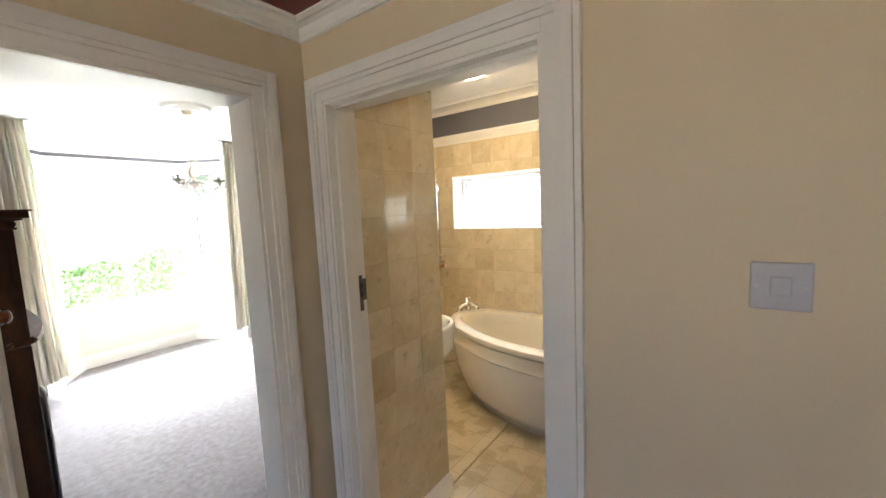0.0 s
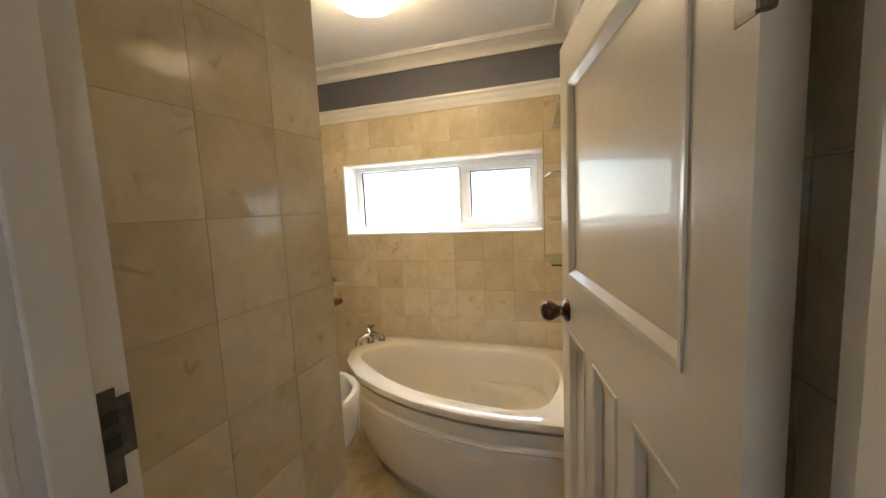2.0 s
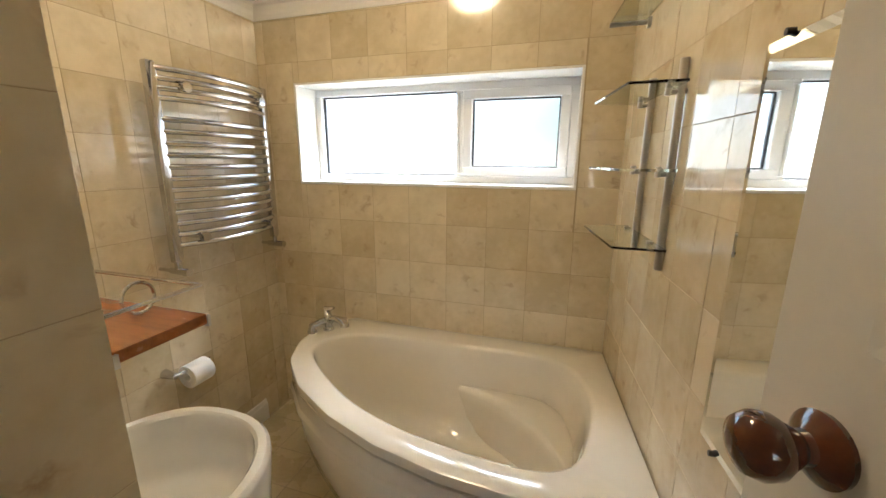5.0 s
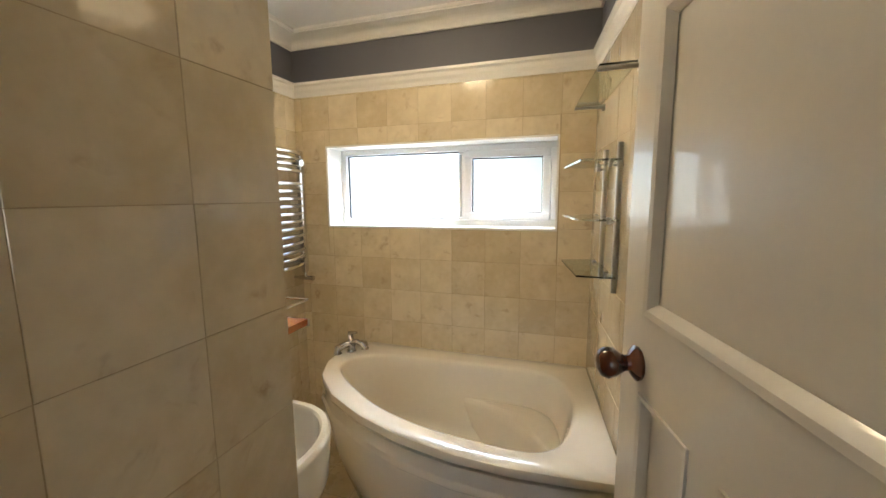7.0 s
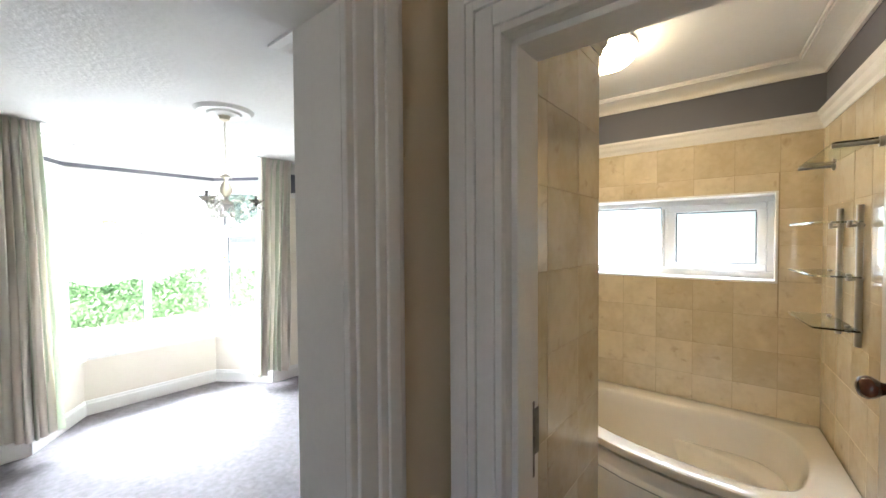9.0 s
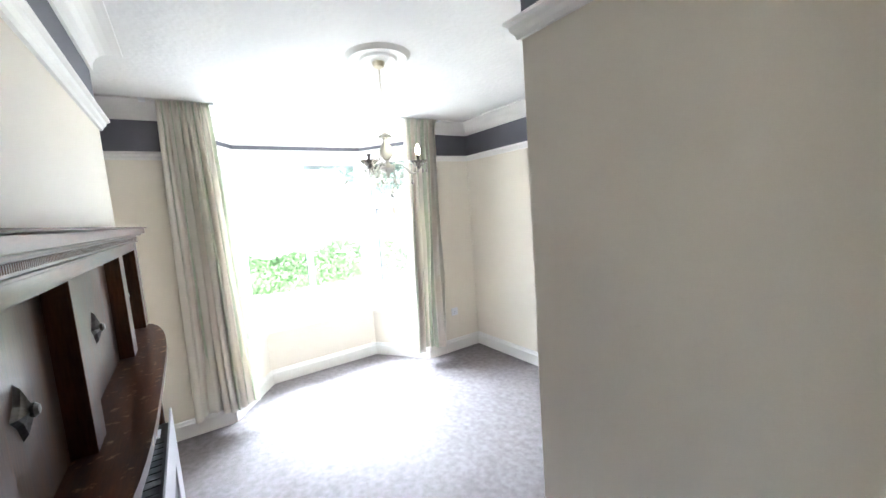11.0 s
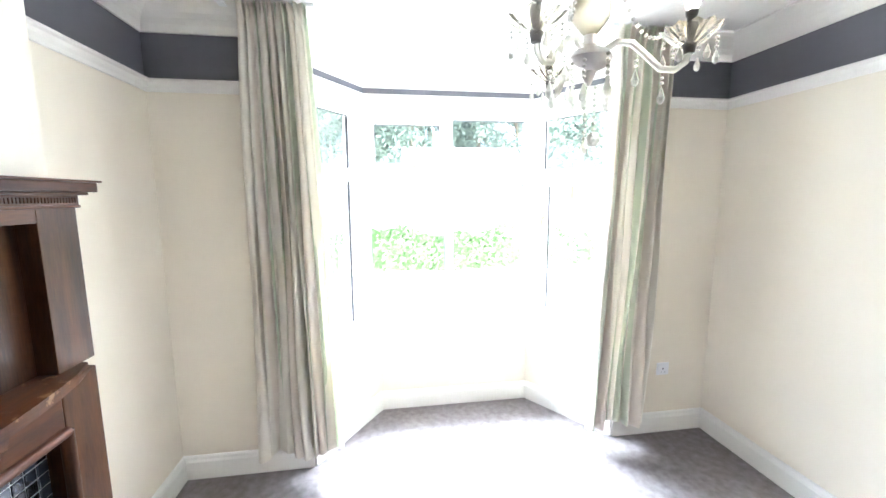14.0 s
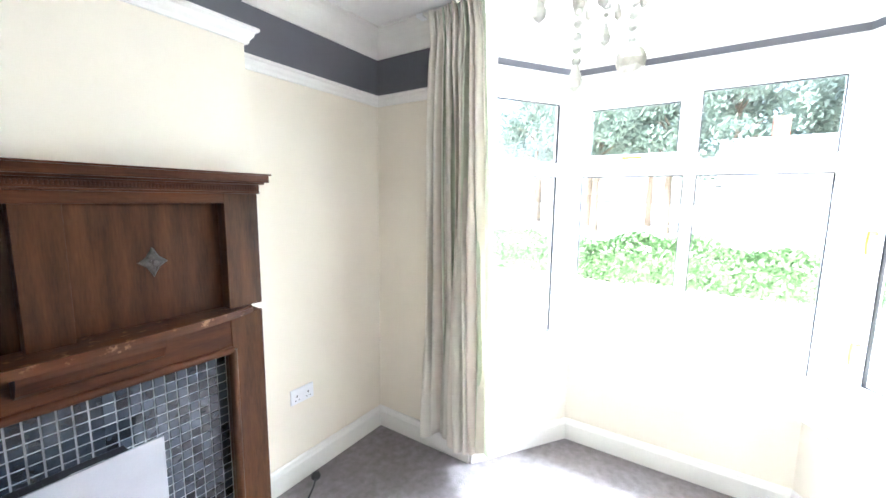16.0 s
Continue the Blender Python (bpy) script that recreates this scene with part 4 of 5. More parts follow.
# ---- doors ----
def panel_door(name, label, hinge, angle, knob_side):
    """A tall upper panel over three narrow ones; local x runs from the hinge, y through the leaf."""
    d = thing(name, label, "door")
    W, H, T = 0.76, 1.97, 0.036
    bm = bmesh.new()
    for x0, x1, z0, z1 in ((0, 0.1, 0, H), (W - 0.085, W, 0, H), (0.1, W - 0.085, H - 0.1, H), (0.1, W - 0.085, 1.24, 1.38), (0.1, W - 0.085, 0, 0.2), (0.1 + 0.14, 0.1 + 0.21, 0.2, 1.24), (W - 0.1 - 0.21, W - 0.1 - 0.14, 0.2, 1.24)):
        box(bm, x0, x1, -T / 2, T / 2, z0 + 0.008, z1 + 0.008)
    part("frame", bm, M_DOOR, d)
    for x0, x1, z0, z1 in ((0.1, W - 0.085, 1.38, H - 0.1), (0.1, 0.24, 0.2, 1.24), (0.31, W - 0.31, 0.2, 1.24), (W - 0.24, W - 0.085, 0.2, 1.24)):
        part("panel", boxes((x0, x1, -0.006, 0.006, z0 + 0.008, z1 + 0.008)), M_DOOR, d)
        bm = bmesh.new()
        for s in (-1, 1):
            loop = [(x0, z0), (x1, z0), (x1, z1), (x0, z1)]
            rows = []
            for inset, y in ((0.0, T / 2), (0.0, T / 2 + 0.004), (0.01, T / 2 + 0.002), (0.024, 0.0075)):
                rows.append([(x + (inset if x == x0 else -inset), s * y, z + 0.008 + (inset if z == z0 else -inset)) for x, z in loop])
            loft(bm, rows, close_last=False)
        part("moulding", bm, M_DOOR, d)
    for s in (-1, 1):
        bm = bmesh.new()
        m = Matrix.Translation((W - 0.07, 0, 1.295)) @ Matrix.Rotation(radians(-90 * s), 4, "X")
        o = T / 2
        lathe(bm, [(0.0, o), (0.03, o), (0.031, o + 0.005), (0.024, o + 0.011), (0.015, o + 0.016), (0.014, o + 0.022), (0.02, o + 0.032), (0.027, o + 0.043), (0.028, o + 0.054), (0.023, o + 0.065), (0.011, o + 0.071), (0, o + 0.072)], m, 28)
        part("knob", bm, M_KNOB, d, "dark polished wooden knob", soft=True)
    bm = bmesh.new()
    box(bm, W - 0.0005, W + 0.0015, -0.011, 0.011, 1.21, 1.36)
    part("lock_edge", bm, M_IRON, d)
    for z in (0.2, 1.72):
        bm = bmesh.new()
        tube(bm, [(-0.006, knob_side * T / 2, z), (-0.006, knob_side * T / 2, z + 0.1)], 0.007, 10)
        box(bm, 0.0, 0.03, knob_side * T / 2 - 0.001, knob_side * T / 2 + 0.001, z, z + 0.1)
        part("hinge", bm, M_IRON, d, "dull metal butt hinge")
    d.matrix_world = pose(hinge[0], hinge[1], 0, 0, 0, angle)
    return d


panel_door("bathroom_door", "open cream-white panelled door with a dark wooden knob", (0.024, 1.435), 103.0, 1)
panel_door("bay_room_door", "open cream-white panelled door folded towards the fireplace", (-0.985, 0.30), 166.0, 1)

# ---- hall ----
sw = thing("light_switch", "white plastic single light switch on the cream wall", "switch", (0.5, 1.28, 1.43))
part("plate", boxes((0.457, 0.545, 1.272, 1.28, 1.388, 1.476), bevel=0.003), M_SWITCH, sw)
bm = bmesh.new()
box(bm, 0.486, 0.516, 1.27, 1.274, 1.415, 1.45, bevel=0.002)
part("rocker", bm, M_SWITCH, sw)
for x in (0.467, 0.535):
    bm = bmesh.new()
    tube(bm, [(x, 1.2725, 1.432), (x, 1.2705, 1.432)], 0.004, 10)
    part("screw", bm, M_STEEL, sw)

# ---- bay room: fireplace ----
FX0, FX1 = -3.718, -1.75
FC = (FX0 + FX1) / 2
fp = thing("fireplace_surround", "dark stained oak fireplace with panelled overmantel and bowed shelf", "fireplace", (FC, 0.57, 0))
for x0, x1 in ((FX0, FX0 + 0.125), (FX1 - 0.125, FX1)):
    part("overmantel_stile", boxes((x0, x1, 0.532, 0.602, 1.175, 1.60), bevel=0.002), M_OAK, fp)
part("overmantel_rail", boxes((FX0 + 0.125, FX1 - 0.125, 0.532, 0.602, 1.565, 1.60), bevel=0.002), M_OAKH, fp)
for s in (-1, 1):
    xm = FC + s * 0.385
    part("mullion", boxes((xm - 0.05, xm + 0.05, 0.532, 0.60, 1.175, 1.565), bevel=0.002), M_OAK, fp)
PANELS = ((FX0 + 0.125, FC - 0.435), (FC - 0.335, FC + 0.335), (FC + 0.435, FX1 - 0.125))
for x0, x1 in PANELS:
    p = part("panel", boxes((x0, x1, 0.532, 0.553, 1.175, 1.565)), M_OAK, fp)
    c = (x0 + x1) / 2
    bm = bmesh.new()
    q = [(0, 0.05), (0.018, 0.018), (0.042, 0), (0.018, -0.018), (0, -0.05), (-0.018, -0.018), (-0.042, 0), (-0.018, 0.018)]
    lo = [bm.verts.new((c + x, 0.553, 1.375 + z)) for x, z in q]
    hi = [bm.verts.new((c + x * 0.8, 0.561, 1.375 + z * 0.8)) for x, z in q]
    top = [bm.verts.new((c + x * 0.25, 0.57, 1.375 + z * 0.25)) for x, z in q]
    for a, b in ((lo, hi), (hi, top)):
        for k in range(8):
            bm.faces.new((a[k], a[(k + 1) % 8], b[(k + 1) % 8], b[k]))
    bm.faces.new(top)
    lathe(bm, [(0.011, 0.568), (0.013, 0.574), (0.008, 0.579), (0, 0.58)], Matrix.Translation((c, 0, 1.375)) @ Matrix.Rotation(radians(-90), 4, "X"), 14)
    part("badge", bm, M_IRON, p, "dark pewter diamond badge with a centre stud")
for z0, z1, o in ((1.60, 1.608, 0.612), (1.634, 1.642, 0.628), (1.642, 1.668, 0.645), (1.668, 1.674, 0.655)):
    part("cornice_board", boxes((FX0 - (o - 0.6) * 0.6, FX1 + (o - 0.6) * 0.6, 0.532, o, z0, z1), bevel=0.003), M_OAKH, fp)
bm = bmesh.new()
box(bm, FX0 - 0.008, FX1 + 0.008, 0.532, 0.606, 1.608, 1.634)
k = 0
x = FX0
while x < FX1:
    box(bm, x + 0.001, x + 0.008, 0.606, 0.610, 1.614, 1.628, bevel=0.0015)
    x += 0.0095
part("carved_band", bm, M_OAKH, fp, "carved dentil band under the cornice")
# bowed shelf
bm = bmesh.new()
N = 24
pts = [(FX0 + 0.03, 0.532), (FX1 - 0.03, 0.532)]
arc = [(FX1 - 0.05 + (FX0 - FX1 + 0.1) * t, 0.625 + 0.075 * (1 - (2 * t - 1) ** 4)) for t in [i / N for i in range(N + 1)]]
prism(bm, pts + arc, 1.148, 1.175)
bmesh.ops.bevel(bm, geom=[e for e in bm.edges if abs(e.verts[0].co.z - e.verts[1].co.z) < 1e-5 and e.verts[0].co.y > 0.6 and e.verts[1].co.y > 0.6], offset=0.008, segments=2, affect="EDGES")
part("shelf", bm, M_OAKW, fp, "bowed oak shelf with flaked varnish")
part("lintel", boxes((FX0 + 0.125, FX1 - 0.125, 0.532, 0.60, 1.02, 1.148), bevel=0.003), M_OAKH, fp)
bm = bmesh.new()
tube(bm, [(FX0 + 0.125, 0.603, 1.018), (FX1 - 0.125, 0.603, 1.018)], 0.014, 10)
part("carved_bead", bm, M_OAKH, fp, "carved bead along the lintel", soft=True)
for x0, x1 in ((FX0, FX0 + 0.125), (FX1 - 0.125, FX1)):
    part("leg", boxes((x0, x1, 0.532, 0.602, 0.0, 1.148), bevel=0.004), M_OAK, fp)
    xi = x1 if x0 == FX0 else x0
    bm = bmesh.new()
    tube(bm, [(xi, 0.60, 0.0), (xi, 0.60, 1.02)], 0.016, 10)
    part("carved_bead", bm, M_OAK, fp, soft=True)
for s in (-1, 1):
    xb = FC + s * 0.46
    bm = bmesh.new()
    prof = [(0.60, 1.148), (0.685, 1.148), (0.68, 1.125), (0.655, 1.09), (0.63, 1.075), (0.60, 1.07)]
    lo = [bm.verts.new((xb - 0.16, y, z)) for y, z in prof]
    hi = [bm.verts.new((xb + 0.16, y, z)) for y, z in prof]
    bm.faces.new(lo)
    bm.faces.new(hi[::-1])
    for i in range(6):
        bm.faces.new((lo[i], lo[(i + 1) % 6], hi[(i + 1) % 6], hi[i]))
    part("bracket", bm, M_OAKH, fp, "curved bracket under the shelf")
MX0, MX1, MZ = FX0 + 0.125, FX1 - 0.125, 1.02
back = part("mosaic_backing", boxes((MX0, MX1, 0.532, 0.546, 0.0, MZ)), M_MGROUT, fp, "pale grout between the mosaic tiles")

fire = thing("electric_fire", "black electric fire with a silver grey front panel", "fire", (FC, 0.6, 0))
part("body", boxes((-3.26, 2 * FC + 3.26, 0.552, 0.66, 0.0, 0.80), bevel=0.004), M_BLACK, fire)
bm = bmesh.new()
for x0, x1, z0, z1 in ((-3.33, -3.12, 0, 0.835), (2 * FC + 3.12, 2 * FC + 3.33, 0, 0.835), (-3.12, 2 * FC + 3.12, 0.66, 0.835)):
    box(bm, x0, x1, 0.661, 0.668, z0, z1)
part("front_panel", bm, M_FIREF, fire)
bm = bmesh.new()
for i in range(16):
    x = -3.1 + i * 0.045
    box(bm, x, x + 0.03, 0.575, 0.645, 0.8, 0.804)
part("vent_grille", bm, M_GASKET, fire)
bm = bmesh.new()
box(bm, -3.2, -3.12, 0.6, 0.63, 0.8005, 0.803)
part("rating_label", bm, M_PLASTIC, fire)

# ---- curtains ----
def curtain(name, label, y0, y1, foot0, foot1, seed):
    rnd = random.Random(seed)
    cols, rows = 240, 56
    ph = [rnd.uniform(0, 6.28) for _ in range(4)]
    me = bpy.data.meshes.new(name)
    vs, fs, uv = [], [], []
    for j in range(rows + 1):
        v = j / rows
        z = 2.565 - 2.40 * v
        a, b = y0 + (foot0 - y0) * v ** 0.8, y1 + (foot1 - y1) * v ** 0.8
        for i in range(cols + 1):
            t = i / cols
            turn = 2 * math.pi * 9 * t + ph[0] + 1.5 * math.sin(5 * t + ph[1]) + 0.9 * math.sin(13 * t + ph[3]) + 0.5 * v + 0.5 * math.sin(7 * v + 4 * t)
            wave = math.sin(turn) - 0.28 * math.sin(2 * turn + 0.6)
            amp = 0.055 * (0.8 + 0.4 * math.sin(9 * t + ph[2])) * (0.8 + 0.25 * v) * (0.45 + 0.55 * min(1.0, v / 0.12))
            y = a + (b - a) * t + 0.014 * math.cos(2 * math.pi * 16 * t + ph[3] + 1.8 * math.sin(5 * t + ph[1])) * (0.4 + v)
            x = -4.66 - 0.03 * v + amp * wave + 0.012 * math.sin(6 * v + 11 * t + ph[1])
            if v < 0.06:
                x += 0.022 * (1 - v / 0.06) * math.sin(2 * math.pi * 26 * t) + 0.015 * (1 - v / 0.06)
            vs.append((x, y, z - (0.014 * math.sin(9 * t + ph[2]) if j == rows else 0)))
    for j in range(rows):
        for i in range(cols):
            k = j * (cols + 1) + i
            fs.append((k, k + 1, k + cols + 2, k + cols + 1))
    me.from_pydata(vs, [], fs)
    lay = me.uv_layers.new(name="UVMap")
    for loop in me.loops:
        i = loop.vertex_index % (cols + 1)
        lay.data[loop.index].uv = (i / cols * 3.4, (loop.vertex_index // (cols + 1)) / rows)
    me.materials.append(M_CURT)
    ob = new(name, me)
    md = ob.modifiers.new("cloth", "SOLIDIFY")
    md.thickness = 0.004
    ob.data.shade_smooth()
    return tagged(ob, label, "curtain", "bay curtains")


curtain("curtain", "long striped cream and sage curtain, drawn open", 0.765, 1.08, 0.735, 1.165, 3)
curtain("curtain", "long striped cream and sage curtain, drawn open", 2.765, 3.14, 2.685, 3.085, 8)
for ya, yb in ((0.66, 1.12), (2.72, 3.20)):
    track = thing("curtain_track", "short white ceiling-fixed curtain track above a curtain", "curtain track", (-4.68, ya, 2.57), "bay curtain tracks")
    part("rail", boxes((-4.69, -4.665, ya, yb, 2.568, 2.58), bevel=0.002), M_UPVC, track)
    for y in (ya + 0.02, yb - 0.02):
        part("bracket", boxes((-4.72, -4.64, y - 0.02, y + 0.02, 2.56, 2.579), bevel=0.003), M_UPVC, track)

# ---- chandelier ----
CX, CY = -3.35, 1.893
rose = thing("ceiling_rose", "white moulded plaster ceiling rose", "ceiling rose", (CX, CY, 2.58))
bm = bmesh.new()
lathe(bm, [(0.0, 2.542), (0.04, 2.542), (0.052, 2.553), (0.08, 2.555), (0.09, 2.549), (0.103, 2.548), (0.112, 2.56), (0.14, 2.563), (0.152, 2.556), (0.17, 2.556), (0.182, 2.568), (0.194, 2.58), (0.0, 2.58)], Matrix.Translation((CX, CY, 0)), 48)
part("plaster_ring", bm, M_WHITE, rose, soft=True)
ch = thing("chandelier", "glass and pewter three-arm chandelier hung with crystal drops", "chandelier", (CX, CY, 2.54))
bm = bmesh.new()
lathe(bm, [(0.0, 2.50), (0.03, 2.515), (0.04, 2.545), (0.0, 2.546)], Matrix.Translation((CX, CY, 0)), 20)
part("canopy", bm, M_CORD, ch, soft=True)
bm = bmesh.new()
z = 2.5
i = 0
while z > 2.13:
    a = math.pi / 2 * (i % 2)
    tube(bm, [(CX + 0.006 * math.cos(t) * math.cos(a), CY + 0.006 * math.cos(t) * math.sin(a), z - 0.012 + 0.013 * math.sin(t)) for t in [2 * math.pi * k / 10 for k in range(11)]], 0.0018, 5, caps=False)
    z -= 0.02
    i += 1
part("chain", bm, M_CORD, ch)
T0 = Matrix.Translation((CX, CY, 0))
bm = bmesh.new()
lathe(bm, [(0.004, 2.205), (0.02, 2.195), (0.045, 2.18), (0.05, 2.172), (0.02, 2.165), (0.014, 2.15), (0.02, 2.135), (0.036, 2.112), (0.05, 2.08), (0.046, 2.045), (0.022, 2.015), (0.012, 2.005), (0, 2.0)], T0, 18)
part("stem", bm, M_AMBER, ch, "ribbed amber glass stem", soft=True)
bm = bmesh.new()
lathe(bm, [(0.0, 2.012), (0.016, 2.008), (0.018, 1.985), (0.03, 1.975), (0.05, 1.965), (0.058, 1.95), (0.045, 1.932), (0.02, 1.92), (0.012, 1.9), (0.006, 1.885), (0, 1.882)], T0, 20)
part("hub", bm, M_STEEL, ch, "pewter hub", soft=True)


def drop(bm, x, y, z, r, h):
    m = Matrix.Translation((x, y, z))
    lathe(bm, [(0, 0), (r * 0.35, -h * 0.2), (r, -h * 0.62), (r * 0.8, -h * 0.85), (0, -h)], m, 6)


def bead(bm, x, y, z, r):
    lathe(bm, [(0, r), (r * 0.8, r * 0.5), (r, 0), (r * 0.8, -r * 0.5), (0, -r)], Matrix.Translation((x, y, z)), 7)


rnd = random.Random(5)
for k in range(3):
    a = radians(120 * k + 62)
    ca, sa = math.cos(a), math.sin(a)

    def at(r, z):
        return (CX + r * ca, CY + r * sa, z)

    bm = bmesh.new()
    tube(bm, [at(0.03, 1.965), at(0.065, 1.985), at(0.1, 1.978), at(0.135, 1.942), at(0.165, 1.91), at(0.197, 1.904), at(0.218, 1.92), at(0.224, 1.95)], 0.0082, 8)
    arm = part("arm", bm, M_CRYS, ch, "twisted clear glass arm", soft=True)
    bm = bmesh.new()
    lathe(bm, [(0.0, 1.972), (0.014, 1.974), (0.034, 1.984), (0.056, 2.004), (0.064, 2.014), (0.058, 2.011), (0.02, 1.988), (0.0, 1.986)], Matrix.Translation((CX + 0.224 * ca, CY + 0.224 * sa, -0.022)), 48)
    for vert in bm.verts:
        ux, uy = vert.co.x - CX - 0.224 * ca, vert.co.y - CY - 0.224 * sa
        ripple = math.cos(12 * math.atan2(uy, ux)) * min(1.0, math.hypot(ux, uy) / 0.06)
        vert.co.x += 0.06 * ux * ripple
        vert.co.y += 0.06 * uy * ripple
        vert.co.z += 0.003 * ripple
    part("drip_pan", bm, M_PAN, arm, "fluted glass drip pan", soft=True)
    bm = bmesh.new()
    lathe(bm, [(0.0, 1.955), (0.012, 1.96), (0.015, 1.984), (0.01, 1.99), (0.0095, 2.04), (0.013, 2.046), (0.014, 2.056), (0.009, 2.057), (0, 2.05)], Matrix.Translation((CX + 0.224 * ca, CY + 0.224 * sa, -0.022)), 12)
    part("candle_tube", bm, M_IRON, arm, soft=True)
    if k == 0:
        bm = bmesh.new()
        lathe(bm, [(0.009, 2.055), (0.012, 2.062), (0.018, 2.082), (0.0165, 2.1), (0.009, 2.122), (0.0, 2.135)], Matrix.Translation((CX + 0.224 * ca, CY + 0.224 * sa, -0.022)), 14)
        part("bulb", bm, M_BULB, arm, "candle bulb", soft=True)
    bm = bmesh.new()
    for j in range(6):
        b = 2 * math.pi * j / 6
        x, y = CX + 0.224 * ca + 0.055 * math.cos(b), CY + 0.224 * sa + 0.055 * math.sin(b)
        for q in range(2 + j % 2):
            bead(bm, x, y, 1.968 - 0.011 * q, 0.0045)
        drop(bm, x, y, 1.943, 0.008, 0.036)
    tagged(part("crystal_fringe", bm, M_CRYS, arm, "crystal drops under the pan"), kind="stuff")
    bm = bmesh.new()
    for q in range(14):
        t = q / 13
        r = 0.045 + (0.19 - 0.045) * t
        bead(bm, CX + r * math.cos(a + 0.3 * t), CY + r * math.sin(a + 0.3 * t), 2.165 - 0.16 * t - 0.07 * math.sin(math.pi * t), 0.0055)
    part("bead_swag", bm, M_CRYS, ch, "string of crystal beads")
    bm = bmesh.new()
    for r, z in ((0.11, 1.935), (0.17, 1.888)):
        bead(bm, *at(r, z)[:2], z, 0.005)
        bead(bm, *at(r, z)[:2], z - 0.012, 0.005)
        drop(bm, *at(r, z)[:2], z - 0.018, 0.01, 0.045)
    tagged(part("crystal_cluster", bm, M_CRYS, arm, "hanging crystal drops"), kind="stuff")
for k in range(9):
    a = 2 * math.pi * k / 9
    r = 0.05 if k % 3 else 0.09
    x, y = CX + r * math.cos(a), CY + r * math.sin(a)
    bm = bmesh.new()
    for q in range(4):
        bead(bm, x, y, 1.935 - 0.013 * q, 0.0055)
    drop(bm, x, y, 1.885, 0.012, 0.052)
    part("crystal_cluster", bm, M_CRYS, ch, "hanging crystal drops")
for dx, dy, zt, zb in ((-0.06, 0.055, 1.9, 1.76), (0.0, -0.005, 1.88, 1.725)):
    bm = bmesh.new()
    z = zt
    while z > zb + 0.025:
        bead(bm, CX + dx, CY + dy, z, 0.0065)
        z -= 0.016
    if dx:
        bmesh.ops.create_icosphere(bm, subdivisions=2, radius=0.021, matrix=Matrix.Translation((CX + dx, CY + dy, zb)))
    else:
        drop(bm, CX + dx, CY + dy, zb + 0.03, 0.011, 0.045)
    part("crystal_ball_string", bm, M_CRYS, ch, "bead string ending in a faceted crystal ball")

# the fitting is a small one: drawn to its size about the hub
shrink = Matrix.Translation((CX, CY, 1.862)) @ Matrix.Scale(0.85, 4) @ Matrix.Translation((-CX, -CY, -1.882))
for ob in ch.children_recursive:
    if not ob.name.startswith(("chain", "canopy")):
        ob.data.transform(shrink)


# ---- sockets and the loose cable ----
def socket(name, label, c, axis, wide):
    s = thing(name, label, "socket", c)
    w = 0.146 if wide else 0.086

    def at(a, o, z):
        return (c[0] + a, c[1] + o, c[2] + z) if axis == "x" else (c[0] + o, c[1] + a, c[2] + z)

    def bx(a0, a1, o0, o1, z0, z1, bev=0.0):
        p, q = at(a0, o0, z0), at(a1, o1, z1)
        return boxes((min(p[0], q[0]), max(p[0], q[0]), min(p[1], q[1]), max(p[1], q[1]), p[2], q[2]), bevel=bev)

    part("plate", bx(-w / 2, w / 2, 0, 0.01, -0.043, 0.043, 0.003), M_PLASTIC, s)
    for k in ((-0.036, 0.036) if wide else (0.0,)):
        part("rocker", bx(k - 0.006, k + 0.006, 0.0105, 0.013, 0.016, 0.032), M_PLASTIC, s)
        # No holes are cut: dark slips on the plate give the pin holes their shade.
        for a, z0, z1 in ((0, -0.004, 0.006), (-0.011, -0.024, -0.02), (0.011, -0.024, -0.02)):
            part("pin_hole", bx(k + a - 0.004, k + a + 0.004, 0.0101, 0.0106, z0, z1), M_GASKET, s)


socket("double_socket", "white double wall socket above the skirting", (-4.135, 0.25, 0.50), "x", True)
socket("wall_socket", "white single wall socket above the skirting", (-4.775, 3.29, 0.455), "y", False)
bm = bmesh.new()
tube(bm, [(-4.15, 0.335, 0.02), (-4.1, 0.375, 0.01), (-4.03, 0.42, 0.006), (-3.97, 0.50, 0.006), (-3.9, 0.6, 0.006), (-3.82, 0.66, 0.006), (-3.74, 0.68, 0.006), (-3.66, 0.66, 0.006)], 0.006, 10)
cable = single("power_cable", bm, M_BLACK, "loose black power cable lying on the carpet", "cable", soft=True)
bm = bmesh.new()
lathe(bm, [(0.0, 0.0), (0.02, 0.0), (0.026, 0.008), (0.027, 0.02), (0.02, 0.034), (0.008, 0.038), (0.0, 0.038)], Matrix.Translation((-4.155, 0.325, 0.001)), 16)
part("plug", bm, M_BLACK, cable, "black mains plug")

# ---- outside ----
bm = bmesh.new()
bmesh.ops.create_grid(bm, x_segments=8, y_segments=8, size=400, matrix=Matrix.Translation((0, 0, -0.73)))
structure("ground", bm, M_GROUND, "pale paving and dry grass")


def leaves(count, place, size, seed):
    rnd = random.Random(seed)
    vs, fs = [], []
    for k in range(count):
        c = Vector(place(rnd))
        a = Vector((rnd.gauss(0, 1), rnd.gauss(0, 1), rnd.gauss(0, 1))).normalized()
        b = a.orthogonal().normalized()
        s = size * rnd.uniform(0.6, 1.3)
        n = len(vs)
        vs += [c - a * s, c + b * s * 0.5, c + a * s, c - b * s * 0.5]
        fs.append((n, n + 1, n + 2, n + 3))
    me = bpy.data.meshes.new("leaves")
    me.from_pydata([tuple(v) for v in vs], [], fs)
    return me


